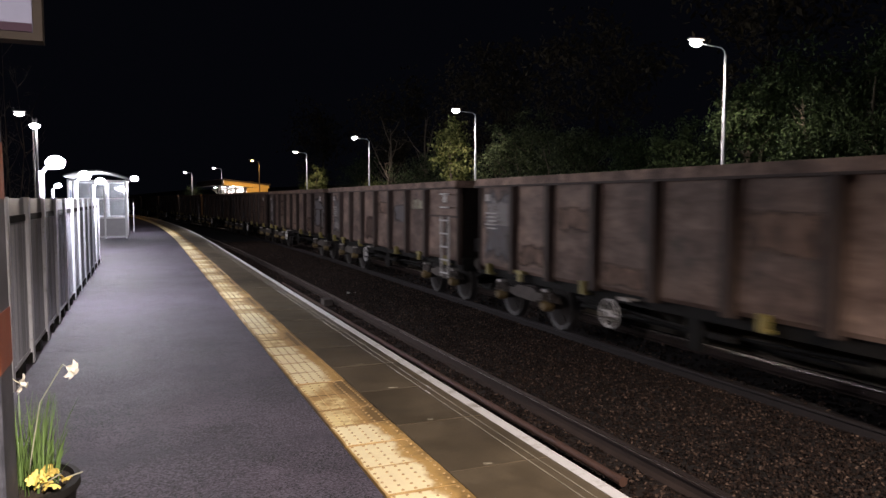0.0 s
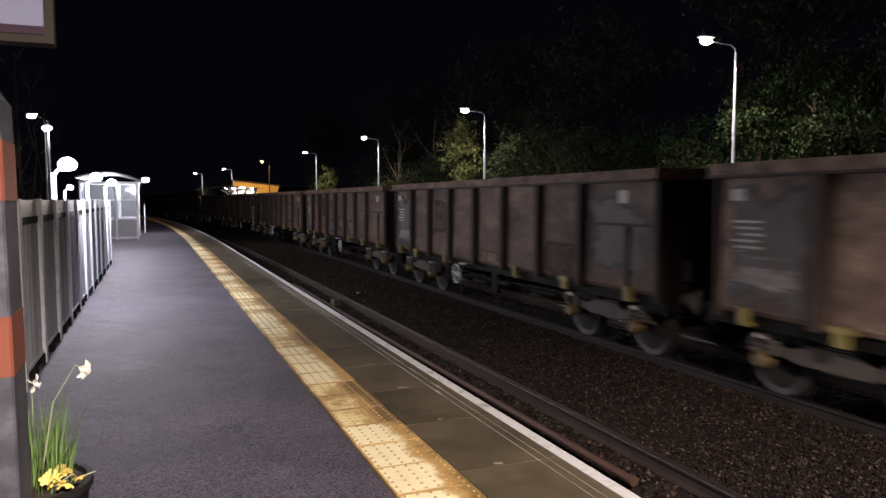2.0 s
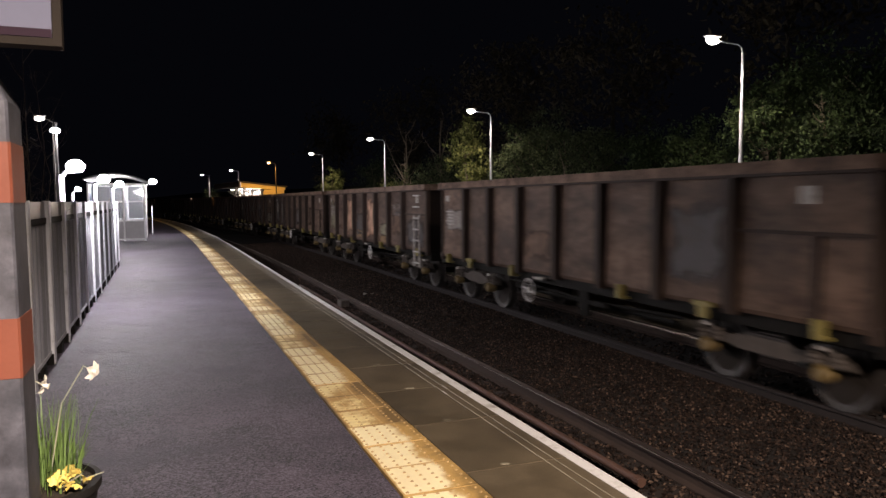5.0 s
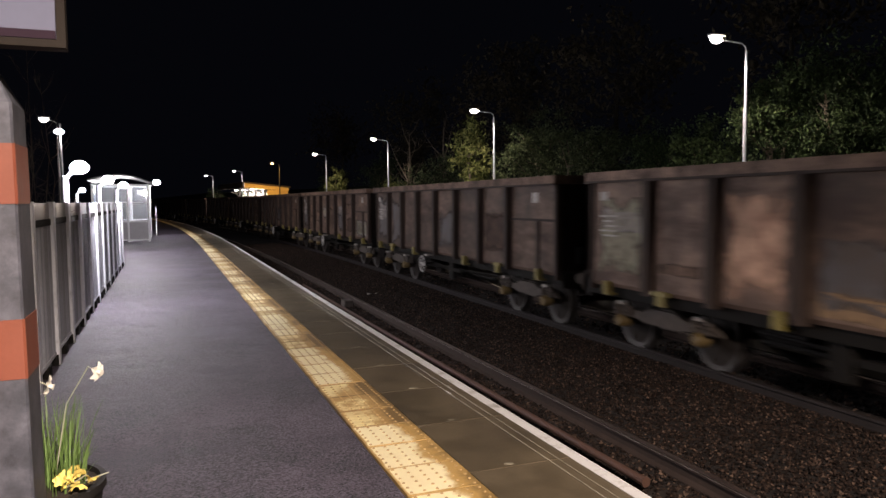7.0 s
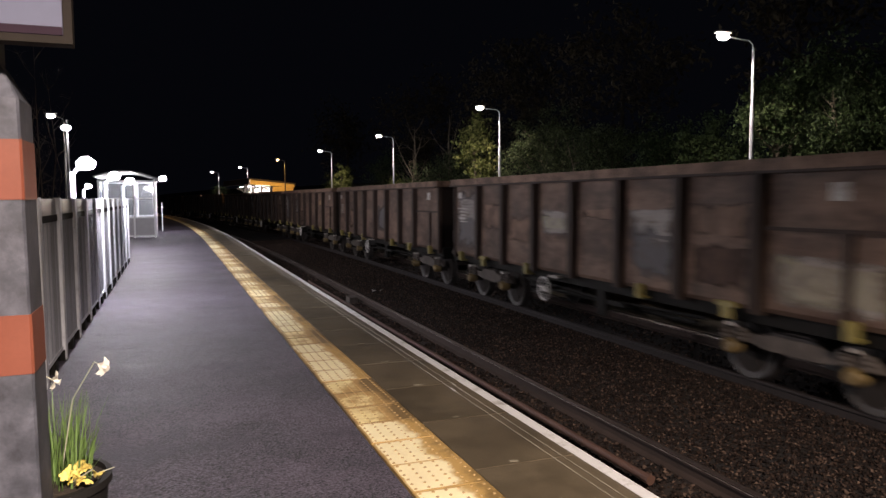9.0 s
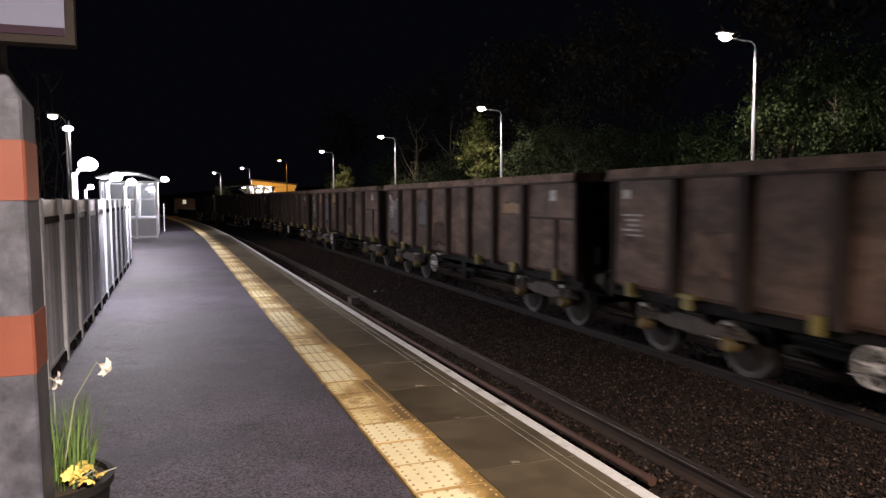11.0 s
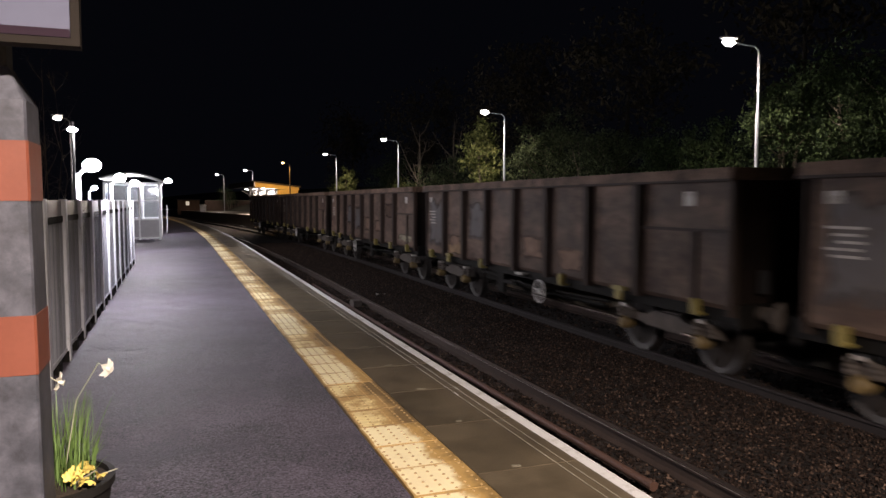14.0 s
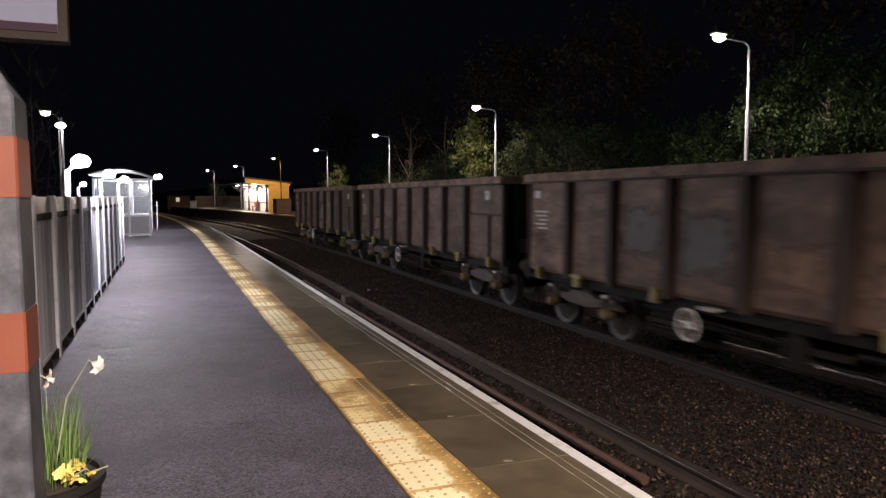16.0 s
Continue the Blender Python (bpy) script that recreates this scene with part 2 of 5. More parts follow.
for coat in (PANEL_CHALK, PANEL_PINK, PANEL_DUST, PANEL_BUFF, PANEL_OCHRE, PANEL_RUST, PANEL_GREY):
    worn_coat(coat)
# end walls and end posts, much darker than the sides
WAGON_END = material("near_black_wagon_end", (0.012, 0.0078, 0.0062), 0.75, vary=0.5, scale=2.5, fine=30, bump=0.2, specular=0.15)
# underframe and brake gear, far darker than the bogies
UNDER = material("near_black_metal", (0.007, 0.006, 0.005), 0.75, vary=0.4, scale=5, fine=50, bump=0.2, specular=0.18)
BOGIE = material("grimy_bogie_steel", (0.085, 0.072, 0.064), 0.7, vary=0.45, scale=5, fine=40, bump=0.2, specular=0.18)
# wheel colour lowered to include the shade beneath the wagons
WHEEL = material("worn_shaded_wheel_steel", (0.022, 0.018, 0.016), 0.75, specular=0.2, vary=0.3, scale=5, fine=40)
WHEEL_RIM = material("worn_wheel_rim", (0.025, 0.021, 0.019), 0.6, vary=0.3, scale=5, fine=40)
YELLOW = material("yellow_bracket_paint", (0.215, 0.178, 0.05), 0.5, vary=0.25, scale=9, fine=60, dirt=(0.25, 0.19, 0.05), dirt_amount=0.35, dirt_scale=6)
ORANGE_BOX = material("ochre_axlebox_paint", (0.165, 0.112, 0.040), 0.55, vary=0.3, scale=9, fine=60, dirt=(0.12, 0.09, 0.05), dirt_amount=0.45, dirt_scale=6)
WHITE_PAINT = material("dirty_white_paint", (0.60, 0.58, 0.56), 0.5, vary=0.15, scale=8, fine=60, dirt=(0.35, 0.31, 0.27), dirt_amount=0.3, dirt_scale=5)
MARK_WHITE = material("faded_white_lettering", (0.40, 0.37, 0.34), 0.6, vary=0.25, scale=9, fine=60, dirt=(0.14, 0.11, 0.09), dirt_amount=0.4, dirt_scale=7)
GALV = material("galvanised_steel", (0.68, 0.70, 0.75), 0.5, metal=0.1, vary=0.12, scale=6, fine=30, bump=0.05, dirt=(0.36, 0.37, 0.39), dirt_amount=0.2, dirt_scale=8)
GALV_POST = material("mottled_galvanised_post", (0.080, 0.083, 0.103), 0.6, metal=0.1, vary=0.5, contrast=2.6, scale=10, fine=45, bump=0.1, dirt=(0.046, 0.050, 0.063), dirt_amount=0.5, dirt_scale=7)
FENCE_GREY = material("grey_fence_coating", (0.25, 0.26, 0.29), 0.36, metal=0.0, vary=0.15, scale=4, fine=40, bump=0.05, specular=0.6, random_amount=0.34)
SHADE_GREY = material("shaded_post_grey", (0.04, 0.038, 0.036), 0.7, vary=0.3)
ORANGE = material("orange_band_tape", (0.205, 0.060, 0.034), 0.5, bump=0.05, vary=0.15, scale=6, fine=60, dirt=(0.185, 0.053, 0.032), dirt_amount=0.35, dirt_scale=5)
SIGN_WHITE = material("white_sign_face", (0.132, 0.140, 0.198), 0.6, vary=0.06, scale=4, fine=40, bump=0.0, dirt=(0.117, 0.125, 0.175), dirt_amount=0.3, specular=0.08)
SIGN_BAND = material("dull_purple_sign_band", (0.030, 0.018, 0.028), 0.7, vary=0.1, bump=0.0, specular=0.06)
SIGN_FRAME = material("grey_brown_sign_frame", (0.025, 0.021, 0.018), 0.7, vary=0.2, bump=0.0, specular=0.06)
POLE_WHITE = material("pale_lamp_column_paint", (0.80, 0.84, 0.93), 0.4, vary=0.1, scale=3, fine=30)
LAMP_SHELL = material("grey_lamp_shell", (0.35, 0.35, 0.36), 0.5, vary=0.15)
ROOF_PALE = material("pale_grey_roof_sheet", (0.03, 0.03, 0.032), 0.5, vary=0.1)
FRAME_WHITE = material("white_shelter_frame", (0.72, 0.72, 0.73), 0.45, vary=0.1)
PANEL_LIGHT = material("grey_shelter_panel", (0.36, 0.35, 0.36), 0.5, vary=0.1)
PANEL_SHADE = material("dull_grey_panel", (0.085, 0.085, 0.09), 0.5, vary=0.3, scale=1.5)
BLACK_TUB = material("black_tub_plastic", (0.014, 0.013, 0.012), 0.75, vary=0.3, specular=0.2)
SOIL = material("potting_soil", (0.03, 0.022, 0.015), 0.95, vary=0.5, bump=0.8, depth=0.02)
LEAF_BLADE = material("daffodil_leaf", (0.10, 0.17, 0.045), 0.5, vary=0.35, scale=9, fine=60, random_amount=0.35)
PALE_STEM = material("pale_dry_stem", (0.42, 0.42, 0.32), 0.6, vary=0.2)
PETAL_WHITE = material("white_daffodil_petal", (0.82, 0.80, 0.72), 0.6, vary=0.06)
PETAL_YELLOW = material("yellow_primrose_petal", (0.80, 0.62, 0.16), 0.6, vary=0.3, random_amount=0.3)
BARK_DARK = material("dark_bark", (0.03, 0.026, 0.02), 0.95, vary=0.4, scale=6, fine=30)
BARK_TWIG = material("dull_twig_bark", (0.16, 0.145, 0.14), 0.9, vary=0.4, scale=6, fine=30)
BARK = material("grey_brown_bark", (0.19, 0.155, 0.115), 0.9, vary=0.4, scale=6, fine=30, bump=0.6, depth=0.02)
YELLOW_WALL = material("cream_yellow_boarding", (0.72, 0.55, 0.22), 0.6, vary=0.1, scale=2)
DARK_IRON = material("dark_painted_iron", (0.03, 0.028, 0.026), 0.5, vary=0.2)
CREAM = material("cream_plaster", (0.78, 0.76, 0.72), 0.7, vary=0.06)
BROWN_WOOD = material("brown_shed_boards", (0.20, 0.11, 0.06), 0.7, vary=0.3, scale=3, fine=30, stretch=(1, 1, 0.2))
ROOF_DARK = material("dark_roof_felt", (0.05, 0.045, 0.042), 0.8, vary=0.3)
RED_PAINT = material("red_bench_paint", (0.4, 0.05, 0.03), 0.5)
GLOW_WHITE = glowing("lit_lantern_bowl", (1.0, 0.92, 0.78), 60.0)
GLOW_COOL = glowing("lit_cool_lantern", (0.95, 0.96, 1.0), 45.0)
GLOW_ORANGE = glowing("lit_sodium_bowl", (1.0, 0.6, 0.22), 12.0)
GLOW_TUBE = glowing("lit_tube", (1.0, 0.98, 0.95), 14.0)
PANE = glass("shelter_glass")


def foliage(name, a, b, bias=1.0):
    m = material(name, a, 0.6, vary=0.1, bump=0, specular=0.12)
    n, l = m.node_tree.nodes, m.node_tree.links
    geo = n.new("ShaderNodeNewGeometry")
    mix = n.new("ShaderNodeMix")
    mix.data_type = "RGBA"
    power = n.new("ShaderNodeMath")
    power.operation = "POWER"
    l.new(geo.outputs["Random Per Island"], power.inputs[0])
    power.inputs[1].default_value = bias
    l.new(power.outputs[0], mix.inputs["Factor"])
    mix.inputs["A"].default_value, mix.inputs["B"].default_value = (*a, 1), (*b, 1)
    l.new(mix.outputs["Result"], n["Principled BSDF"].inputs["Base Color"])
    return m


LEAF_DARK = foliage("dark_evergreen_leaf", (0.009, 0.017, 0.008), (0.090, 0.130, 0.052), 1.2)
LEAF_NIGHT = foliage("deep_shade_leaf", (0.028, 0.024, 0.016), (0.080, 0.067, 0.040))
LEAF_MID = foliage("dull_grey_green_leaf", (0.016, 0.024, 0.011), (0.150, 0.185, 0.090), 1.2)
LEAF_LIME = foliage("pale_green_leaf", (0.035, 0.055, 0.014), (0.36, 0.38, 0.14))


# ---- mesh helpers ----
class Geo:
    """Collects plain pieces of mesh."""

    def __init__(self):
        self.v, self.f = [], []

    def add(self, verts, faces):
        k = len(self.v)
        self.v += [tuple(p) for p in verts]
        self.f += [tuple(i + k for i in q) for q in faces]
        return self

    def box(self, x0, x1, y0, y1, z0, z1, c=0.0, m=None):
        """A box, with its upright edges cut by c."""
        if c:
            ring = [(x0 + c, y0), (x1 - c, y0), (x1, y0 + c), (x1, y1 - c), (x1 - c, y1), (x0 + c, y1), (x0, y1 - c), (x0, y0 + c)]
        else:
            ring = [(x0, y0), (x1, y0), (x1, y1), (x0, y1)]
        return self.prism(ring, z0, z1, m)

    def prism(self, ring, z0, z1, m=None):
        n = len(ring)
        v = [Vector((x, y, z0)) for x, y in ring] + [Vector((x, y, z1)) for x, y in ring]
        if m:
            v = [m @ p for p in v]
        f = [(i, (i + 1) % n, n + (i + 1) % n, n + i) for i in range(n)]
        return self.add(v, f + [tuple(range(n))[::-1], tuple(range(n, 2 * n))])

    def lathe(self, profile, n=16, m=None):
        """Turns (radius, z) pairs round z."""
        v = []
        for r, z in profile:
            for i in range(n):
                a = 2 * math.pi * i / n
                p = Vector((r * math.cos(a), r * math.sin(a), z))
                v.append(m @ p if m else p)
        f = [(j * n + i, j * n + (i + 1) % n, (j + 1) * n + (i + 1) % n, (j + 1) * n + i) for j in range(len(profile) - 1) for i in range(n)]
        f += [tuple(range(n))[::-1], tuple(range((len(profile) - 1) * n, len(profile) * n))]
        return self.add(v, f)

    def tube(self, points, radii, n=8):
        """A tube along points."""
        pts = [Vector(p) for p in points]
        v = []
        for i, p in enumerate(pts):
            d = (pts[min(i + 1, len(pts) - 1)] - pts[max(i - 1, 0)]).normalized()
            side = d.cross(Vector((0.03, 0.02, 1)) if abs(d.z) < 0.95 else Vector((1, 0, 0))).normalized()
            up = side.cross(d)
            r = radii[i] if isinstance(radii, (list, tuple)) else radii
            v += [p + (side * math.cos(2 * math.pi * k / n) + up * math.sin(2 * math.pi * k / n)) * r for k in range(n)]
        f = [(j * n + i, j * n + (i + 1) % n, (j + 1) * n + (i + 1) % n, (j + 1) * n + i) for j in range(len(pts) - 1) for i in range(n)]
        return self.add(v, f + [tuple(range(n))[::-1], tuple(range((len(pts) - 1) * n, len(pts) * n))])

    def mesh(self, name, mat, smooth=False):
        me = bpy.data.meshes.new(name)
        me.from_pydata(self.v, [], self.f)
        bm = bmesh.new()
        bm.from_mesh(me)
        bmesh.ops.recalc_face_normals(bm, faces=bm.faces)
        bm.to_mesh(me)
        bm.free()
        if smooth:
            me.shade_smooth()
            me.set_sharp_from_angle(angle=radians(40))
        me.materials.append(mat)
        return me


def part(name, geo, mat, parent, label="", place=None, smooth=False):
    """Links one mesh as a part of a thing."""
    me = geo.mesh(name, mat, smooth) if isinstance(geo, Geo) else geo
    ob = new(name, me)
    ob.parent = parent
    if place is not None:
        ob.matrix_basis = place
    return tagged(ob, label)


def empty(name, m, label, category, group="", kind=""):
    ob = new(name)
    ob.matrix_basis = m
    return tagged(ob, label, category, group, kind)


def sweep(name, profile, s0, s1, mat, step=2.5, closed=False):
    """Lays a cross-section of (offset, height) pairs along the line."""
    n = max(2, int((s1 - s0) / step))
    g, k = Geo(), len(profile)
    for i in range(n + 1):
        s = s0 + (s1 - s0) * i / n
        g.v += [(*along(s, xb)[:2], z) for xb, z in profile]
    sides = range(k if closed else k - 1)
    g.f = [(i * k + j, i * k + (j + 1) % k, (i + 1) * k + (j + 1) % k, (i + 1) * k + j) for i in range(n) for j in sides]
    return g.mesh(name, mat)


# ---- ground, track beds and platforms ----
g = Geo().add([(-900, -900, -1.45), (900, -900, -1.45), (900, 900, -1.45), (-900, 900, -1.45)], [(0, 1, 2, 3)])
tagged(new("ground", g.mesh("ground", EARTH)), "dark rough earth and grass around the railway", "ground", kind="structure")
tagged(new("track_bed", sweep("track_bed", [(1.9, -1.15), (4.2, -1.12), (4.75, -1.09), (5.8, -1.05), (6.95, -1.045), (7.3, -1.09), (7.6, -1.12), (9.7, -1.15)], -190, 190, BED)),
       "dark brown ballast bed under the two tracks", "ballast", kind="structure")
tagged(new("platform_near", sweep("platform_near", [(-1.6, -1.5), (-1.6, -0.01), (-1.25, -0.006), (1.103, 0.0), (1.103, -0.09), (2.1, -0.09), (2.1, -1.5)], -40, 115, ASPHALT)),
       "worn grey-purple asphalt platform surface", "platform", kind="structure")
tagged(new("path_ground", sweep("path_ground", [(-40, -0.3), (-9, -0.05), (-1.6, -0.03), (-1.6, -1.5)], -60, 160, EARTH)), "dark verge behind the platform fence", "ground", kind="structure")
FAR = 0.1
tagged(new("platform_far", sweep("platform_far", [(9.66, -1.5), (9.66, FAR - 0.12), (9.6, FAR - 0.12), (9.6, FAR), (14.1, FAR + 0.03), (14.1, -1.5)], -60, 150, CONCRETE)),
       "pale concrete platform on the opposite side", "platform", kind="structure")
tagged(new("bank", sweep("bank", [(14.1, FAR - 0.02), (17, 0.9), (22, 2.2), (40, 4.0), (60, 4.0)], -60, 190, EARTH)), "dark earth bank behind the opposite platform", "bank", kind="structure")
tagged(new("platform_wall", sweep("platform_wall", [(2.1, -1.2), (2.16, -1.2), (2.16, -0.1), (2.1, -0.1)], -40, 115, BRICK, closed=True)),
       "dark brick wall under the platform edge", "wall", kind="structure")

# ---- rails ----
HEAD = [(-0.036, 0), (0.036, 0), (0.036, -0.035), (0.01, -0.05), (0.01, -0.13), (0.07, -0.15), (0.07, -0.165), (-0.07, -0.165), (-0.07, -0.15), (-0.01, -0.13), (-0.01, -0.05), (-0.036, -0.035)]
for xb, steel in ((2.92, RAIL_STEEL), (4.425, RAIL_STEEL), (7.2475, RAIL_HEAD_SHADED), (8.7525, RAIL_STEEL)):
    rail = empty("rail", pose(0, 0, 0), "rusty steel rail with a polished running surface" if steel == RAIL_STEEL else "rusty steel rail, its head coloured dark for the wagons it mirrors", "rail", "running rails", "structure")
    part("rail_side", sweep("rail_side", [(xb + x, RAIL - 0.003 + z) for x, z in HEAD], -190, 190, RAIL_SIDE_DARK if xb == 7.2475 else RAIL_RUST, closed=True), RAIL_RUST, rail)
    crown = [(-0.037, -0.020), (-0.034, -0.009), (-0.024, -0.001), (0.0, 0.001), (0.024, -0.001), (0.034, -0.009), (0.037, -0.020)]
    part("rail_head", sweep("rail_head", [(xb + x, RAIL + z) for x, z in crown], -190, 190, steel, closed=True), steel, rail, "worn running surface")

# ---- lamps ----
def lantern_geo(w=0.20, l=0.33):
    """A flattened street lantern bowl along -x."""
    g = Geo()
    rings, n = [], 12
    for i in range(9):
        u = i / 8
        r = math.sin(math.pi * min(max(0.06 + 0.9 * u, 0), 1)) ** 0.6
        for k in range(n):
            a = 2 * math.pi * k / n
            z = math.sin(a) * 0.09 * r
            rings.append((-u * l, math.cos(a) * w / 2 * r, z * (1.15 if z < 0 else 0.55)))
    f = [(j * n + i, j * n + (i + 1) % n, (j + 1) * n + (i + 1) % n, (j + 1) * n + i) for j in range(8) for i in range(n)]
    return g.add(rings, f + [tuple(range(n)), tuple(range(8 * n, 9 * n))])


LANTERN = lantern_geo().mesh("lantern", GLOW_WHITE, True)
LANTERN_ORANGE = lantern_geo(0.16, 0.24).mesh("lantern", GLOW_ORANGE, True)


def street_lamp(m, height, watts, bowl, color=WHITE, arm=0.80, label="tall pale lamp column with one lit lantern on a short arm", pole_mat=POLE_WHITE, cone=150):
    lamp = empty("street_lamp", m, label, "lamp", "platform lamps")
    top = height
    part("column", Geo().lathe([(0.05, 0), (0.05, top * 0.68), (0.047, top * 0.70), (0.037, top * 0.72), (0.034, top - 0.15), (0.03, top - 0.1)], 12), pole_mat, lamp, smooth=True)
    part("arm", Geo().tube([(0, 0, top - 0.12), (-0.03, 0, top + 0.0), (-0.14, 0, top + 0.08), (-arm, 0, top + 0.12)], 0.018, 8), pole_mat, lamp, smooth=True)
    part("lantern", bowl, GLOW_WHITE, lamp, "brightly lit lantern bowl", pose(-arm + 0.04, 0, top + 0.13))
    part("shell", Geo().box(-arm - 0.34, -arm + 0.1, -0.11, 0.11, top + 0.20, top + 0.235, 0.05), LAMP_SHELL, lamp)
    bulb(lamp, (-arm - 0.2, 0, top - 0.06), watts, color, 0.1, cone)
    return lamp


for s in (14.0, 28.4, 43.0, 57.6, 90.5, 106.5):
    street_lamp(spot(s, 13.3, FAR), 5.05, 400, LANTERN)
street_lamp(spot(66.3, 11.5, FAR), 4.75, 800, LANTERN_ORANGE, SODIUM, arm=0.55, cone=165, pole_mat=DARK_IRON, label="lamp column with a dim orange sodium lantern")
# columns on the near platform, behind the eye
for s, watts in ((-3.6, 5600), (-18.1, 7000)):
    street_lamp(pose(-0.75, s, 0, 0, 0, 180), 5.0, watts, LANTERN, arm=1.45, cone=152)


def path_lamp(m, height=2.0, watts=460):
    """A low post with a round lit lantern leaning over the path."""
    lamp = empty("path_lamp", m, "low white lamp post with a bright round lantern", "lamp", "path lamps")
    part("post", Geo().lathe([(0.055, 0), (0.055, height - 0.1), (0.045, height)], 12), POLE_WHITE, lamp, smooth=True)
    part("arm", Geo().tube([(0, 0, height - 0.06), (0.08, 0, height + 0.04), (0.17, 0, height + 0.05)], 0.03, 8), POLE_WHITE, lamp, smooth=True)
    prof = [(0.02, -0.09), (0.09, -0.075), (0.125, -0.025), (0.125, 0.025), (0.08, 0.075), (0.03, 0.095)]
    part("lantern", Geo().lathe(prof, 16), GLOW_COOL, lamp, "glowing round lantern", pose(0.2, 0, height + 0.12), True)
    bulb(lamp, (0.42, -0.1, height + 0.1), watts, COOL, 0.1)
    return lamp


for x, y, h in ((-1.33, 11.6, 1.92), (-1.36, 17.6, 1.92), (-1.34, 23.5, 1.94), (-3.4, 33.5, 1.96), (-2.65, 35.5, 2.0)):
    path_lamp(pose(x, y, 0), h)
tall = empty("tall_lamp", pose(-3.85, 33.0, 0), "tall white lamp post with two lit heads", "lamp", "tall lamps")
part("column", Geo().lathe([(0.045, 0), (0.045, 4.75)], 12), DARK_IRON, tall, smooth=True)
part("lantern", Geo().lathe([(0.03, -0.1), (0.16, -0.06), (0.2, 0.02), (0.1, 0.1)], 16), GLOW_COOL, tall, "lit lamp head", pose(-0.03, -0.1, 4.42), True)
bulb(tall, (0.1, -0.35, 4.2), 500, COOL)
street_lamp(pose(-4.05, 33.8, 0, 0, 0, 0), 4.85, 400, LANTERN, arm=0.35, pole_mat=DARK_IRON, label="dark lamp column with a lit lantern")


# ---- the freight train ----
PITCH, WAGONS = 13.225, range(-3, 13)
RIBS = (-4.16, -2.72, -1.26, 0.17, 1.62, 3.02, 4.37)


def wheelset_geo():
    g = Geo()
    turn = pose(0, 0, 0, 0, 90, 0)
    for x, sign in ((-0.7525, -1), (0.7525, 1)):
        prof = [(0.1, -0.07), (0.16, -0.06), (0.38, -0.035), (0.455, -0.065), (0.46, 0.06), (0.49, 0.065), (0.49, 0.085), (0.4, 0.085), (0.15, 0.05)]
        m = Matrix.Translation((x, 0, 0)) @ turn @ (pose(0, 0, 0) if sign < 0 else pose(0, 0, 0, 180, 0, 0))
        g.lathe(prof, 24, m)
        for k in range(3):
            a = k * 2.094
            g.box(-0.012, 0.012, 0.2, 0.32, -0.04, 0.04, 0, Matrix.Translation((x + sign * 0.05, 0, 0)) @ pose(math.degrees(0) * 0, 0, 0, math.degrees(a), 0, 0))
    g.lathe([(0.07, -0.98), (0.07, 0.98)], 12, turn)
    return g


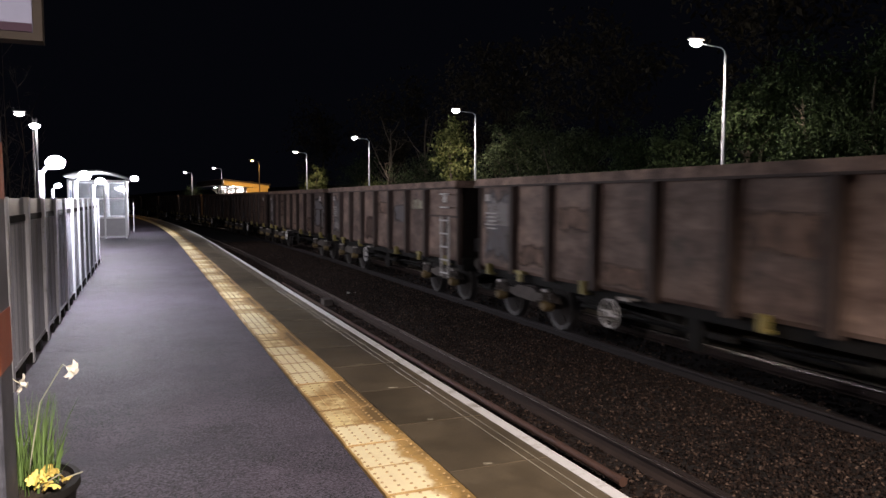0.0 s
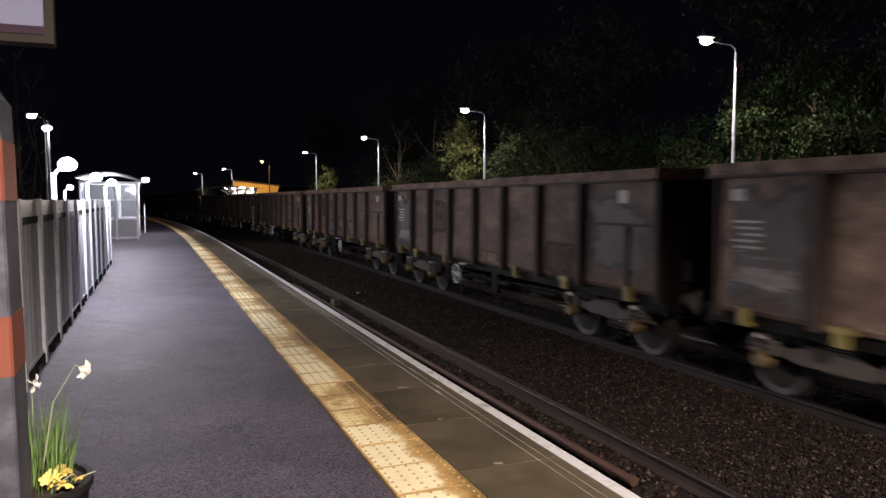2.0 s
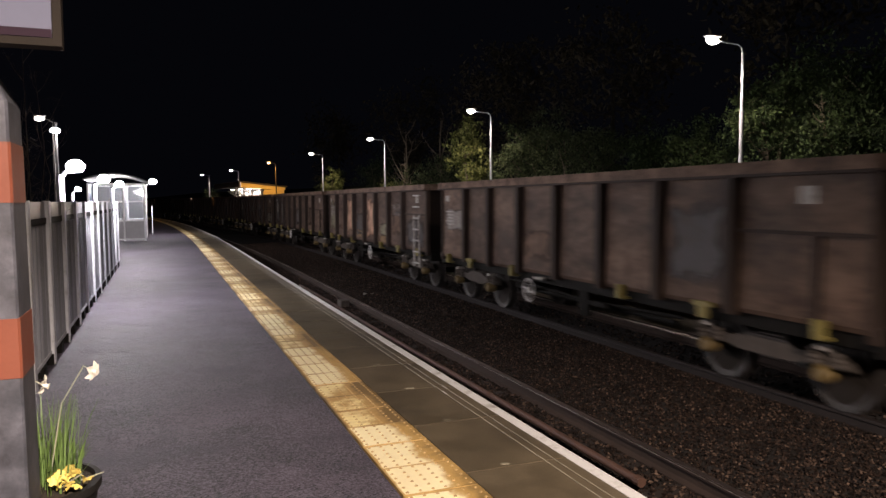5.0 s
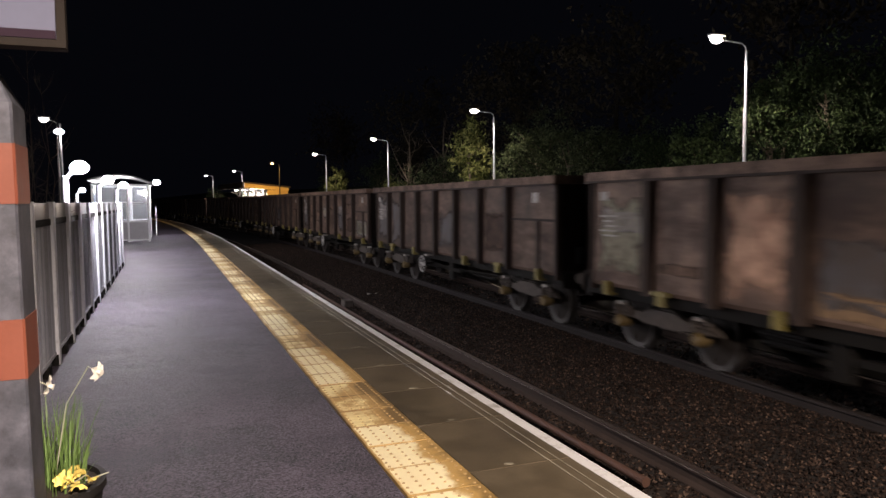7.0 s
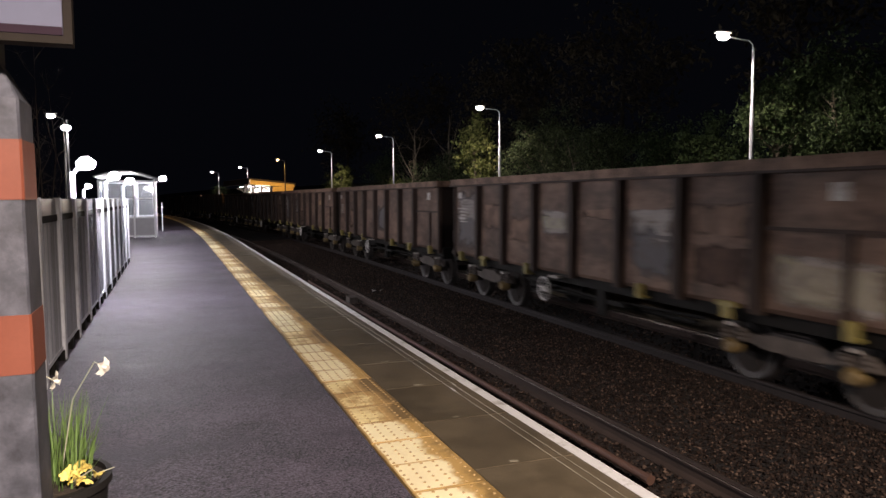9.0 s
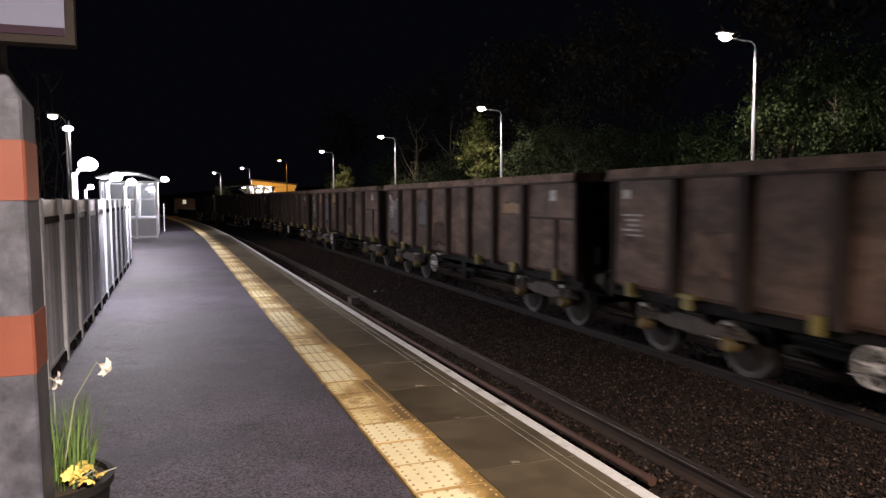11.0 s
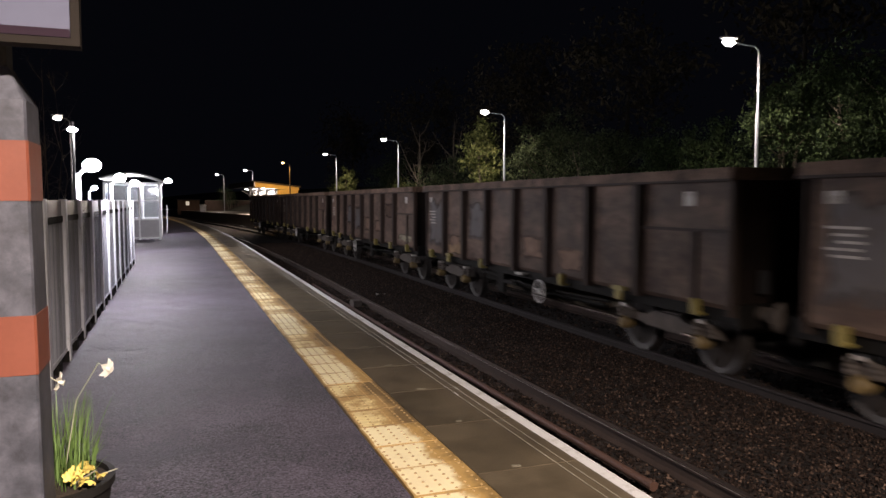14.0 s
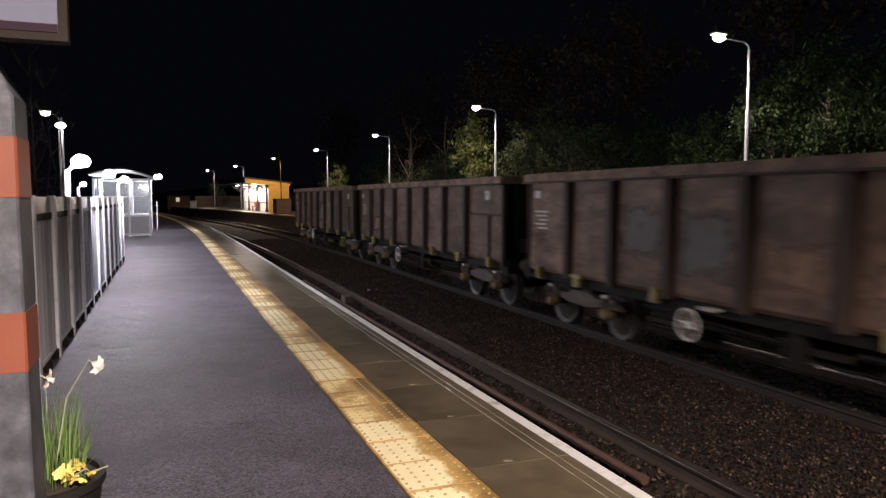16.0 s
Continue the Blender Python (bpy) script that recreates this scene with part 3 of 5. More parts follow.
def build_wagon(paint):
    WAGON, WAGON_PANEL, WAGON_RIB, WAGON_TOP = paint
    wagon = empty("box_wagon", pose(0, 0, 0), "rusty brown ribbed open box wagon rolling on rails", "freight wagon", "wagons of the train")
    # shell: floor, far side, ends
    part("floor", Geo().box(-1.24, 1.24, -6.05, 5.88, 1.08, 1.16), WAGON, wagon)
    part("side_wall", Geo().box(1.24, 1.29, -6.1, 5.93, 1.03, 2.72), WAGON, wagon)
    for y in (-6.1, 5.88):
        part("end_wall", Geo().box(-1.24, 1.24, y, y + 0.05, 1.03, 2.722), WAGON_END, wagon, "near-black end wall")
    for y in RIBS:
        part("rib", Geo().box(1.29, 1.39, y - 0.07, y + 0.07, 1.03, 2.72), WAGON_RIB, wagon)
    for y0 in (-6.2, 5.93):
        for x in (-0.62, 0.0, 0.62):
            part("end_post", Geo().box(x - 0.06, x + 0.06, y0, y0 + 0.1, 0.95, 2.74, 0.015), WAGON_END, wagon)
    # side panels between the ribs, and the ribs
    cuts = (-6.12, *RIBS, 5.93)
    for a, b in zip(cuts, cuts[1:]):
        y0, y1 = (a + b) / 2 - (b - a) / 2 + 0.045, b - 0.045
        ring = [(1.03, 0.0), (1.09, -0.03), (1.80, -0.012), (2.74, 0.0)]
        g = Geo()
        vs = [(-1.29 + o, y, z) for y in (y0 - 0.02, y1 + 0.02) for z, o in ring] + [(-1.24, y, z) for y in (y0 - 0.02, y1 + 0.02) for z, o in ring]
        f = [(i, i + 1, i + 5, i + 4) for i in range(3)] + [(i + 8, i + 12, i + 13, i + 9) for i in range(3)]
        f += [(i, i + 8, i + 9, i + 1) for i in range(3)] + [(i + 4, i + 5, i + 13, i + 12) for i in range(3)] + [(0, 4, 12, 8), (3, 11, 15, 7)]
        part("side_panel", g.add(vs, f), WAGON_PANEL, wagon)
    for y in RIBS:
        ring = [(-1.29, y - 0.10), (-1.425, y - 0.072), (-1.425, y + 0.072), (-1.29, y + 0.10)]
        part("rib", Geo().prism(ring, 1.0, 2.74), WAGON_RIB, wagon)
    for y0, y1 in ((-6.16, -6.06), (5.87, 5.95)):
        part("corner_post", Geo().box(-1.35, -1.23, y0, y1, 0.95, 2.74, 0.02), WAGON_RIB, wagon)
    g = Geo()
    for x0, x1 in ((-1.42, -1.24), (1.24, 1.42)):
        g.box(x0, x1, -6.2, 6.0, 2.72, 2.88, 0.02)
    for y0, y1 in ((-6.2, -6.04), (5.84, 6.0)):
        g.box(-1.24, 1.24, y0, y1, 2.722, 2.878)
    part("top_rail", g, WAGON_TOP, wagon, "flat rusty top rail round the box")
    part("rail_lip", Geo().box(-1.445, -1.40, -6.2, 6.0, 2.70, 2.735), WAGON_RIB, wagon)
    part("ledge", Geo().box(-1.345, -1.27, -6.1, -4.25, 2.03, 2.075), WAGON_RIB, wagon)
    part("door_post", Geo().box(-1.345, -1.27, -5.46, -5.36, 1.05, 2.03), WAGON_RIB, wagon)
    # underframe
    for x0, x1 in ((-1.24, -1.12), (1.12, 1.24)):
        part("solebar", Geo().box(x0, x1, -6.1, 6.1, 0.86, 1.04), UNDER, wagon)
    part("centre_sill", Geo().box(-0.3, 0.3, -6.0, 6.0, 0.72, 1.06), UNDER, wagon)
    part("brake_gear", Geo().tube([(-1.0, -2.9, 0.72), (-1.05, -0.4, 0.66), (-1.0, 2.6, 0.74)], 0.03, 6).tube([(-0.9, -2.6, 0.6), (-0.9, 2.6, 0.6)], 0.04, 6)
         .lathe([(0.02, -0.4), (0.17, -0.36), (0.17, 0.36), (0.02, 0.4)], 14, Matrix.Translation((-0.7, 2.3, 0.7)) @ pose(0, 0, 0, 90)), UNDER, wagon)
    part("brake_hanger", Geo().box(-1.18, -1.08, -0.62, -0.32, 0.42, 1.02, 0.02).box(-1.16, -1.1, -1.3, 0.6, 0.86, 0.93), UNDER, wagon, "near-black brake hanger")
    part("brake_lever", Geo().prism([(-1.2, -1.15), (-1.14, -1.2), (-1.14, -0.75), (-1.2, -0.7)], 0.64, 0.72), UNDER, wagon, "near-black brake lever")
    part("white_plate", Geo().box(-1.41, -1.39, 0.62, 0.92, 0.94, 0.985).box(-1.39, -1.25, 0.64, 0.9, 0.95, 0.975), MARK_WHITE, wagon, "small white plate")
    # handwheel with four spokes
    g = Geo()
    m = Matrix.Translation((-1.40, 1.13, 0.70)) @ pose(0, 0, 0, 0, 90, 0)
    pts = [m @ Vector((0.215 * math.cos(a), 0.215 * math.sin(a), 0)) for a in [2 * math.pi * k / 24 for k in range(25)]]
    g.tube(pts, 0.017, 6)
    g.lathe([(0.06, -0.02), (0.06, 0.04)], 10, m)
    for k in range(4):
        a = k * math.pi / 2 + 0.2
        g.tube([m @ Vector((0.04 * math.cos(a), 0.04 * math.sin(a), 0)), m @ Vector((0.21 * math.cos(a), 0.21 * math.sin(a), 0))], 0.012, 6)
    part("handwheel", g, WHITE_PAINT, wagon, "white spoked brake handwheel")
    part("handwheel_shaft", Geo().tube([(-1.38, 1.13, 0.70), (-0.9, 1.13, 0.70)], 0.03, 8), UNDER, wagon)
    for y in (-5.5, 5.4, -1.83, 1.9):
        part("lifting_bracket", Geo().box(-1.42, -1.30, y - 0.058, y + 0.058, 0.93, 1.12, 0.015).box(-1.40, -1.2, y - 0.062, y + 0.062, 0.90, 0.93), YELLOW, wagon, "yellow lifting bracket")
    for y in (-3.68, 4.05):
        part("tow_bracket", Geo().prism([(-1.40, y - 0.17), (-1.40, y + 0.17), (-1.2, y + 0.10), (-1.2, y - 0.10)], 1.03, 1.09).box(-1.40, -1.34, y - 0.08, y + 0.08, 0.88, 1.1), YELLOW, wagon, "yellow towing bracket")
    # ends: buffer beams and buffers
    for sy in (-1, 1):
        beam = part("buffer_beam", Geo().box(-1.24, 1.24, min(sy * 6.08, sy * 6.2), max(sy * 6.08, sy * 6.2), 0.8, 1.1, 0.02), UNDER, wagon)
        for x in (-0.87, 0.87):
            part("buffer", Geo().lathe([(0.1, 0), (0.1, 0.22), (0.06, 0.23), (0.06, 0.36), (0.22, 0.37), (0.2, 0.405)], 16,
                                       Matrix.Translation((x, sy * 6.2, 0.98)) @ pose(0, 0, 0, -90 * sy)), BOGIE, beam)
        part("end_label", Geo().box(-0.95, -0.8, *((-6.225, -6.205) if sy < 0 else (6.032, 6.052)), 1.25, 1.55), ROOF_PALE, wagon, "small pale label on the wagon end")
        part("coupling", Geo().tube([(0, sy * 6.2, 0.92), (0.03, sy * 6.4, 0.78), (0, sy * 6.6, 0.88)], 0.035, 6), UNDER, wagon)
    # markings on the side, as plain bars
    part("mark", Geo().box(-1.300, -1.294, -5.36, -5.14, 2.38, 2.58), MARK_WHITE, wagon, "faded white square")
    for k in range(5):
        part("lettering_bar", Geo().box(-1.314, -1.308, 5.2 + 0.05 * (k % 2), 5.68 - 0.07 * (k % 3), 2.15 - 0.078 * k, 2.18 - 0.078 * k), MARK_WHITE, wagon, "faded white lettering as a bar")
    part("mark", Geo().box(-1.31, -1.304, 5.5, 5.7, 2.42, 2.56), MARK_WHITE, wagon, "faded white square")
    # bogies and wheelsets
    for yb in (-4.43, 4.43):
        bogie = part("bogie", Geo().box(-0.95, 0.95, -0.22, 0.22, 0.45, 0.75, 0.03), BOGIE, wagon, "grimy two-axle bogie", pose(0, yb, 0))
        for x in (-1.0, 1.0):
            g = Geo()
            side = [(-1.22, 0.54), (-1.1, 0.70), (-0.5, 0.66), (-0.3, 0.74), (0.3, 0.74), (0.5, 0.66), (1.1, 0.70), (1.22, 0.54), (1.1, 0.56), (0.62, 0.54), (0.42, 0.50), (-0.42, 0.50), (-0.62, 0.54), (-1.1, 0.56)]
            n = len(side)
            g.add([(x - 0.05, y, z) for y, z in side] + [(x + 0.05, y, z) for y, z in side],
                  [(i, (i + 1) % n, n + (i + 1) % n, n + i) for i in range(n)] + [tuple(range(n)), tuple(range(2 * n - 1, n - 1, -1))])
            part("side_frame", g, BOGIE, bogie)
            for y in (-0.92, 0.92):
                sx = math.copysign(1, x)
                part("axlebox", Geo().lathe([(0.105, -0.09), (0.105, 0.06), (0.075, 0.10)], 12, Matrix.Translation((x + sx * 0.1, y, 0.47)) @ pose(0, 0, 0, 0, 90 * sx)), ORANGE_BOX, bogie, "ochre axlebox cover", smooth=True)
                for dy in (-0.14, 0.14):
                    part("spring", Geo().lathe([(0.06, 0.55), (0.075, 0.58), (0.06, 0.61), (0.075, 0.64), (0.06, 0.67), (0.075, 0.70), (0.06, 0.74)], 10, Matrix.Translation((x + sx * 0.08, y + dy, 0))), BOGIE, bogie)
                part("spring_cap", Geo().box(*sorted((x + sx * 0.02, x + sx * 0.16)), y - 0.08, y + 0.08, 0.74, 0.79), MARK_WHITE, bogie, "pale spring cap")
        for dy in (-0.92, 0.92):
            part("wheelset", WHEELSET, WHEEL, wagon, "", pose(0, yb + dy, 0.46))
    return wagon


WHEELSET = wheelset_geo().mesh("wheelset", WHEEL)
WHEELSET.materials.append(WHEEL_RIM)
for poly in WHEELSET.polygons:
    if min(math.hypot(WHEELSET.vertices[i].co.y, WHEELSET.vertices[i].co.z) for i in poly.vertices) > 0.37:
        poly.material_index = 1
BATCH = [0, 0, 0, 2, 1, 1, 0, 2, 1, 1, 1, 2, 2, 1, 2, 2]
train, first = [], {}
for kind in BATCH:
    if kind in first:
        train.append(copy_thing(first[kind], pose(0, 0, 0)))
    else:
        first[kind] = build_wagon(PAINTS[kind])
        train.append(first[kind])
PATCHES = {"tan": PANEL_PINK, "grey": PANEL_GREY, "dust": PANEL_DUST, "buff": PANEL_BUFF, "ochre": PANEL_OCHRE, "rust": PANEL_RUST, "chalk": PANEL_CHALK}


def paint_patch(ob, mat, y0, y1, z0, z1, rnd):
    """A ragged thin coat of old paint lying on a side panel."""
    rows, g = 7, Geo()
    for i in range(rows):
        z = z0 + (z1 - z0) * i / (rows - 1)
        x = -1.2935 + float(np.interp(z, (1.03, 1.09, 1.80, 2.74), (0, -0.03, -0.012, 0)))
        a, b = y0 + rnd.uniform(0, 0.14), y1 - rnd.uniform(0, 0.14)
        for u in (0, 0.33, 0.67, 1):
            g.v.append((x, a + (b - a) * u, z + (rnd.uniform(-0.05, 0.05) if i in (0, rows - 1) else 0)))
    g.f = [(4 * i + k, 4 * i + k + 1, 4 * i + k + 5, 4 * i + k + 4) for i in range(rows - 1) for k in range(3)]
    part("paint_patch", g, mat, ob, "faded patch of old paint on a panel")


# (wagon, bay from the front, colour, lower and upper edge)
COATS = ((-2, 5, "dust", 1.9, 2.3), (-2, 7, "grey", 1.2, 2.65), (-2, 6, "dust", 1.2, 1.6), (-2, 2, "dust", 1.8, 2.3), (-2, 4, "dust", 1.1, 1.5),
         (-1, 3, "dust", 2.0, 2.4), (-1, 7, "grey", 1.1, 2.65), (-1, 7, "buff", 1.62, 1.78), (-1, 2, "grey", 1.8, 2.3), (-1, 4, "rust", 1.2, 1.9), (-1, 1, "buff", 2.2, 2.45),
         (0, 0, "grey", 1.3, 2.5), (0, 3, "dust", 1.1, 1.35), (0, 7, "grey", 1.1, 2.6), (0, 5, "rust", 1.6, 2.4), (0, 1, "rust", 1.1, 1.7),
         (1, 7, "grey", 1.1, 2.65), (1, 3, "dust", 1.3, 1.85), (1, 2, "dust", 1.15, 1.75), (1, 1, "dust", 1.7, 2.1), (1, 4, "grey", 1.2, 1.7), (1, 5, "rust", 1.8, 2.5),
         (2, 1, "grey", 1.3, 2.4), (2, 4, "dust", 1.3, 1.9),
         (3, 3, "tan", 1.15, 2.5), (3, 5, "tan", 1.15, 2.5), (3, 7, "buff", 1.25, 2.5), (3, 6, "dust", 1.35, 1.5), (3, 4, "grey", 1.2, 2.0), (3, 1, "dust", 1.4, 2.4), (3, 1, "grey", 1.95, 2.1), (3, 0, "grey", 1.1, 1.9), (3, 2, "buff", 1.3, 1.75),
         (4, 7, "grey", 1.2, 2.6), (4, 6, "grey", 1.1, 2.5), (4, 3, "grey", 1.2, 2.2), (4, 1, "rust", 1.3, 2.2),
         (5, 6, "dust", 1.7, 2.3), (5, 4, "buff", 1.8, 2.1), (5, 3, "dust", 2.05, 2.25), (5, 1, "rust", 1.25, 1.8), (5, 0, "buff", 1.15, 1.75), (5, 2, "grey", 1.2, 2.0), (5, 7, "grey", 1.2, 2.6),
         (6, 6, "dust", 1.3, 2.0), (6, 3, "grey", 1.3, 2.2), (7, 7, "grey", 1.2, 2.6), (7, 1, "ochre", 2.1, 2.34), (7, 4, "rust", 1.2, 1.8), (7, 5, "grey", 1.6, 2.4),
         (8, 6, "ochre", 2.3, 2.66), (8, 4, "ochre", 2.22, 2.68), (8, 5, "grey", 1.2, 2.6), (8, 7, "grey", 1.3, 2.6), (8, 2, "rust", 1.3, 2.1),
         (9, 3, "dust", 1.3, 1.75), (9, 2, "dust", 1.15, 1.6), (9, 6, "dust", 1.3, 1.6), (9, 5, "grey", 1.5, 2.4), (9, 7, "grey", 1.2, 2.5),
         (10, 3, "dust", 1.35, 1.9), (10, 4, "grey", 1.3, 2.3), (10, 5, "grey", 1.5, 2.3), (10, 1, "rust", 1.9, 2.4), (10, 0, "buff", 1.2, 1.4), (11, 6, "dust", 1.3, 1.8), (12, 3, "grey", 1.3, 2.3),
         (5, 4, "chalk", 1.75, 2.2), (5, 2, "chalk", 1.75, 2.25), (5, 0, "chalk", 1.15, 1.75), (5, 7, "chalk", 1.85, 2.5), (5, 1, "dust", 1.9, 2.35), (5, 5, "dust", 1.5, 2.1),
         (3, 1, "chalk", 1.95, 2.35), (3, 7, "chalk", 1.9, 2.3), (3, 2, "ochre", 1.1, 1.35), (3, 4, "ochre", 1.1, 1.4), (-2, 7, "chalk", 1.7, 2.5), (-1, 7, "chalk", 1.35, 1.75),
         (7, 7, "chalk", 2.0, 2.5), (0, 7, "chalk", 1.3, 1.6), (10, 2, "dust", 1.35, 1.8), (9, 6, "ochre", 1.1, 1.45), (2, 7, "chalk", 1.7, 2.2), (4, 7, "chalk", 1.8, 2.4))
BAYS = (-6.08, *RIBS, 5.91)
rnd = random.Random(21)
for j, ob in zip(WAGONS, train):
    for w, bay, tint, z0, z1 in COATS:
        if w == j:
            paint_patch(ob, PATCHES[tint], BAYS[bay] + 0.12, BAYS[bay + 1] - 0.12, z0, z1, rnd)
    if j in (1, 3, 9):
        for c in ob.children:
            if c.name.startswith("handwheel"):
                c.matrix_basis = pose(0, -2.15 if j == 9 else -1.8, 0)
            elif c.name.startswith("brake_hanger") or c.name.startswith("brake_lever"):
                c.matrix_basis = pose(0, 1.7, 0)
            elif c.name.startswith("white_plate"):
                c.matrix_basis = pose(0, -0.9, 0)
    if j in (-1, 3):
        ladder = part("ladder", Geo().box(-1.45, -1.42, -5.84, -5.77, 0.62, 2.05).box(-1.45, -1.42, -5.41, -5.34, 0.62, 2.05), MARK_WHITE, ob, "pale grey side ladder")
        for k in range(7):
            part("rung", Geo().tube([(-1.45, -5.83, 0.72 + 0.31 * k), (-1.45, -5.35, 0.72 + 0.31 * k)], 0.02, 6), WHITE_PAINT, ladder, "white ladder rung")


def travel(t):
    """Metres run by the train at t seconds."""
    return 10.0 * t - float(np.interp(t, (0, 2, 3, 3.6, 5, 7, 9, 11, 12.5, 14, 16), (0, 0.02, 0.1, 0.22, 0.28, 0.28, 0.34, 0.18, 0.03, -0.05, 0.0)))


def wagon_pose(j, t):
    s = 27.94 + PITCH * (j + 0.5) - travel(t)
    a, b = along(s - 4.43, 8.0), along(s + 4.43, 8.0)
    return pose((a[0] + b[0]) / 2, (a[1] + b[1]) / 2, RAIL, 0, 0, math.degrees(math.atan2(a[0] - b[0], b[1] - a[1])))


def motions():
    for j, ob in zip(WAGONS, train):
        walk(ob, [(0.5 * k, wagon_pose(j, 0.5 * k)) for k in range(33)])
        for w in [c for c in ob.children if c.name.startswith("wheelset")]:
            y = w.matrix_basis.translation.y
            walk(w, [(k / 15, Matrix.Translation((0, y, 0.46)) @ Matrix.Rotation(travel(k / 15) / 0.46, 4, "X")) for k in range(241)])

# ---- left side: fence, banded post, sign, planter ----
FENCE_X, FENCE_TOP = -1.02, 1.53


def fence(y0, bays, bay=1.15):
    run = empty("steel_fence", pose(0, 0, 0), "grey coated steel bar fence along the platform", "fence", kind="")
    post_mesh = Geo().box(-0.03, 0.03, -0.06, 0.06, 0.0, FENCE_TOP + 0.01, 0.008).mesh("post", GALV)
    bar_mesh = Geo().box(-0.014, 0.014, -0.011, 0.011, 0.13, 1.33, 0.004).mesh("bar", FENCE_GREY)
    band_mesh = Geo().box(-0.012, 0.012, -bay / 2 + 0.04, bay / 2 - 0.04, 1.385, FENCE_TOP, 0.004).mesh("top_panel", FENCE_GREY)
    rail_mesh = Geo().box(-0.02, 0.02, -bay / 2 + 0.035, bay / 2 - 0.035, 0.10, 0.135, 0.005).mesh("bottom_rail", GALV)
    # near-black strip added to draw the shadow gap below the top panel
    shade_strip_mesh = Geo().box(-0.022, 0.02, -bay / 2 + 0.065, bay / 2 - 0.065, 1.325, 1.385, 0.004).mesh("channel", UNDER)
    foot_mesh = Geo().box(-0.03, 0.035, -0.09, 0.09, 0.0, 0.10, 0.01).mesh("foot", UNDER)
    for k in range(bays + 1):
        y = y0 + bay * k
        part("post", post_mesh, GALV, run, "pale galvanised fence post", pose(FENCE_X + 0.015, y, 0))
        part("foot", foot_mesh, UNDER, run, "dark post foot", pose(FENCE_X, y, 0))
        if k == bays:
            break
        c = y + bay / 2
        part("top_panel", band_mesh, FENCE_GREY, run, "", pose(FENCE_X, c, 0, 0, 0, random.uniform(-0.6, 0.6)))
        part("channel", shade_strip_mesh, SHADE_GREY, run, "near-black strip standing in for the shaded gap under the top panel", pose(FENCE_X, c, 0))
        part("bottom_rail", rail_mesh, GALV, run, "", pose(FENCE_X, c, 0))
        part("foot", foot_mesh, UNDER, run, "", pose(FENCE_X, c, 0))
        for i in range(21):
            part("bar", bar_mesh, FENCE_GREY, run, "", pose(FENCE_X, y + 0.08 + i * (bay - 0.16) / 20, 0, 0, 0, random.uniform(-3, 3)))
    return run


fence(5.37, 12)


def banded_post():
    post = empty("banded_post", pose(-0.572, 2.64, 0), "broad galvanised post with orange warning bands", "post")

    def section(z0, z1, side0, side1, front0=-0.108, front1=-0.108, back0=0.118, back1=0.118, grow=0.0):
        """A length of the post between two heights, with small worn corners; side is its half width at each."""
        rings = []
        for z, w, f, b in ((z0, side0, front0, back0), (z1, side1, front1, back1)):
            w, f, b, c = w + grow, f - grow, b + grow, 0.007
            rings += [(x, y, z) for x, y in ((-w + c, f), (w - c, f), (w, f + c), (w, b - c), (w - c, b), (-w + c, b), (-w, b - c), (-w, f + c))]
        return Geo().add(rings, [(i, (i + 1) % 8, 8 + (i + 1) % 8, 8 + i) for i in range(8)] + [tuple(range(8))[::-1], tuple(range(8, 16))])

    def half(z):
        return 0.161 - 0.013 * z / 1.83

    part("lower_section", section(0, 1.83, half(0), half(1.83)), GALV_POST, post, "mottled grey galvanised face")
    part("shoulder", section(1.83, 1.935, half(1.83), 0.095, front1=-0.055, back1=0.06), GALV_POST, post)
    # upper length gets a darker grey in place of the shade on it
    part("upper_section", section(1.935, 3.4, 0.09, 0.085, -0.05, -0.05, 0.055, 0.055), SHADE_GREY, post)
    for z0, z1 in ((0.980, 1.166), (1.522, 1.706)):
        part("band", section(z0, z1, half(z0), half(z1), grow=0.0025), ORANGE, post, "orange warning band")
    return post


banded_post()
sign = empty("station_sign", pose(-0.257, 2.44, 1.979), "large white platform sign in a grey frame on a post", "sign")
part("backing", Geo().box(-1.5, -0.002, 0.012, 0.05, 0.0, 0.8), SIGN_FRAME, sign)
part("frame", Geo().box(-1.5, 0.0, -0.02, 0.012, 0.0, 0.022).box(-0.024, 0.0, -0.02, 0.012, 0.022, 0.8).box(-1.5, -0.024, -0.02, 0.012, 0.778, 0.8), SIGN_FRAME, sign)
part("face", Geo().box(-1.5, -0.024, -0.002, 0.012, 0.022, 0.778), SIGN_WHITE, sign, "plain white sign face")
part("colour_band", Geo().box(-1.5, -0.028, -0.005, -0.002, 0.027, 0.051), SIGN_BAND, sign, "dull purple band")


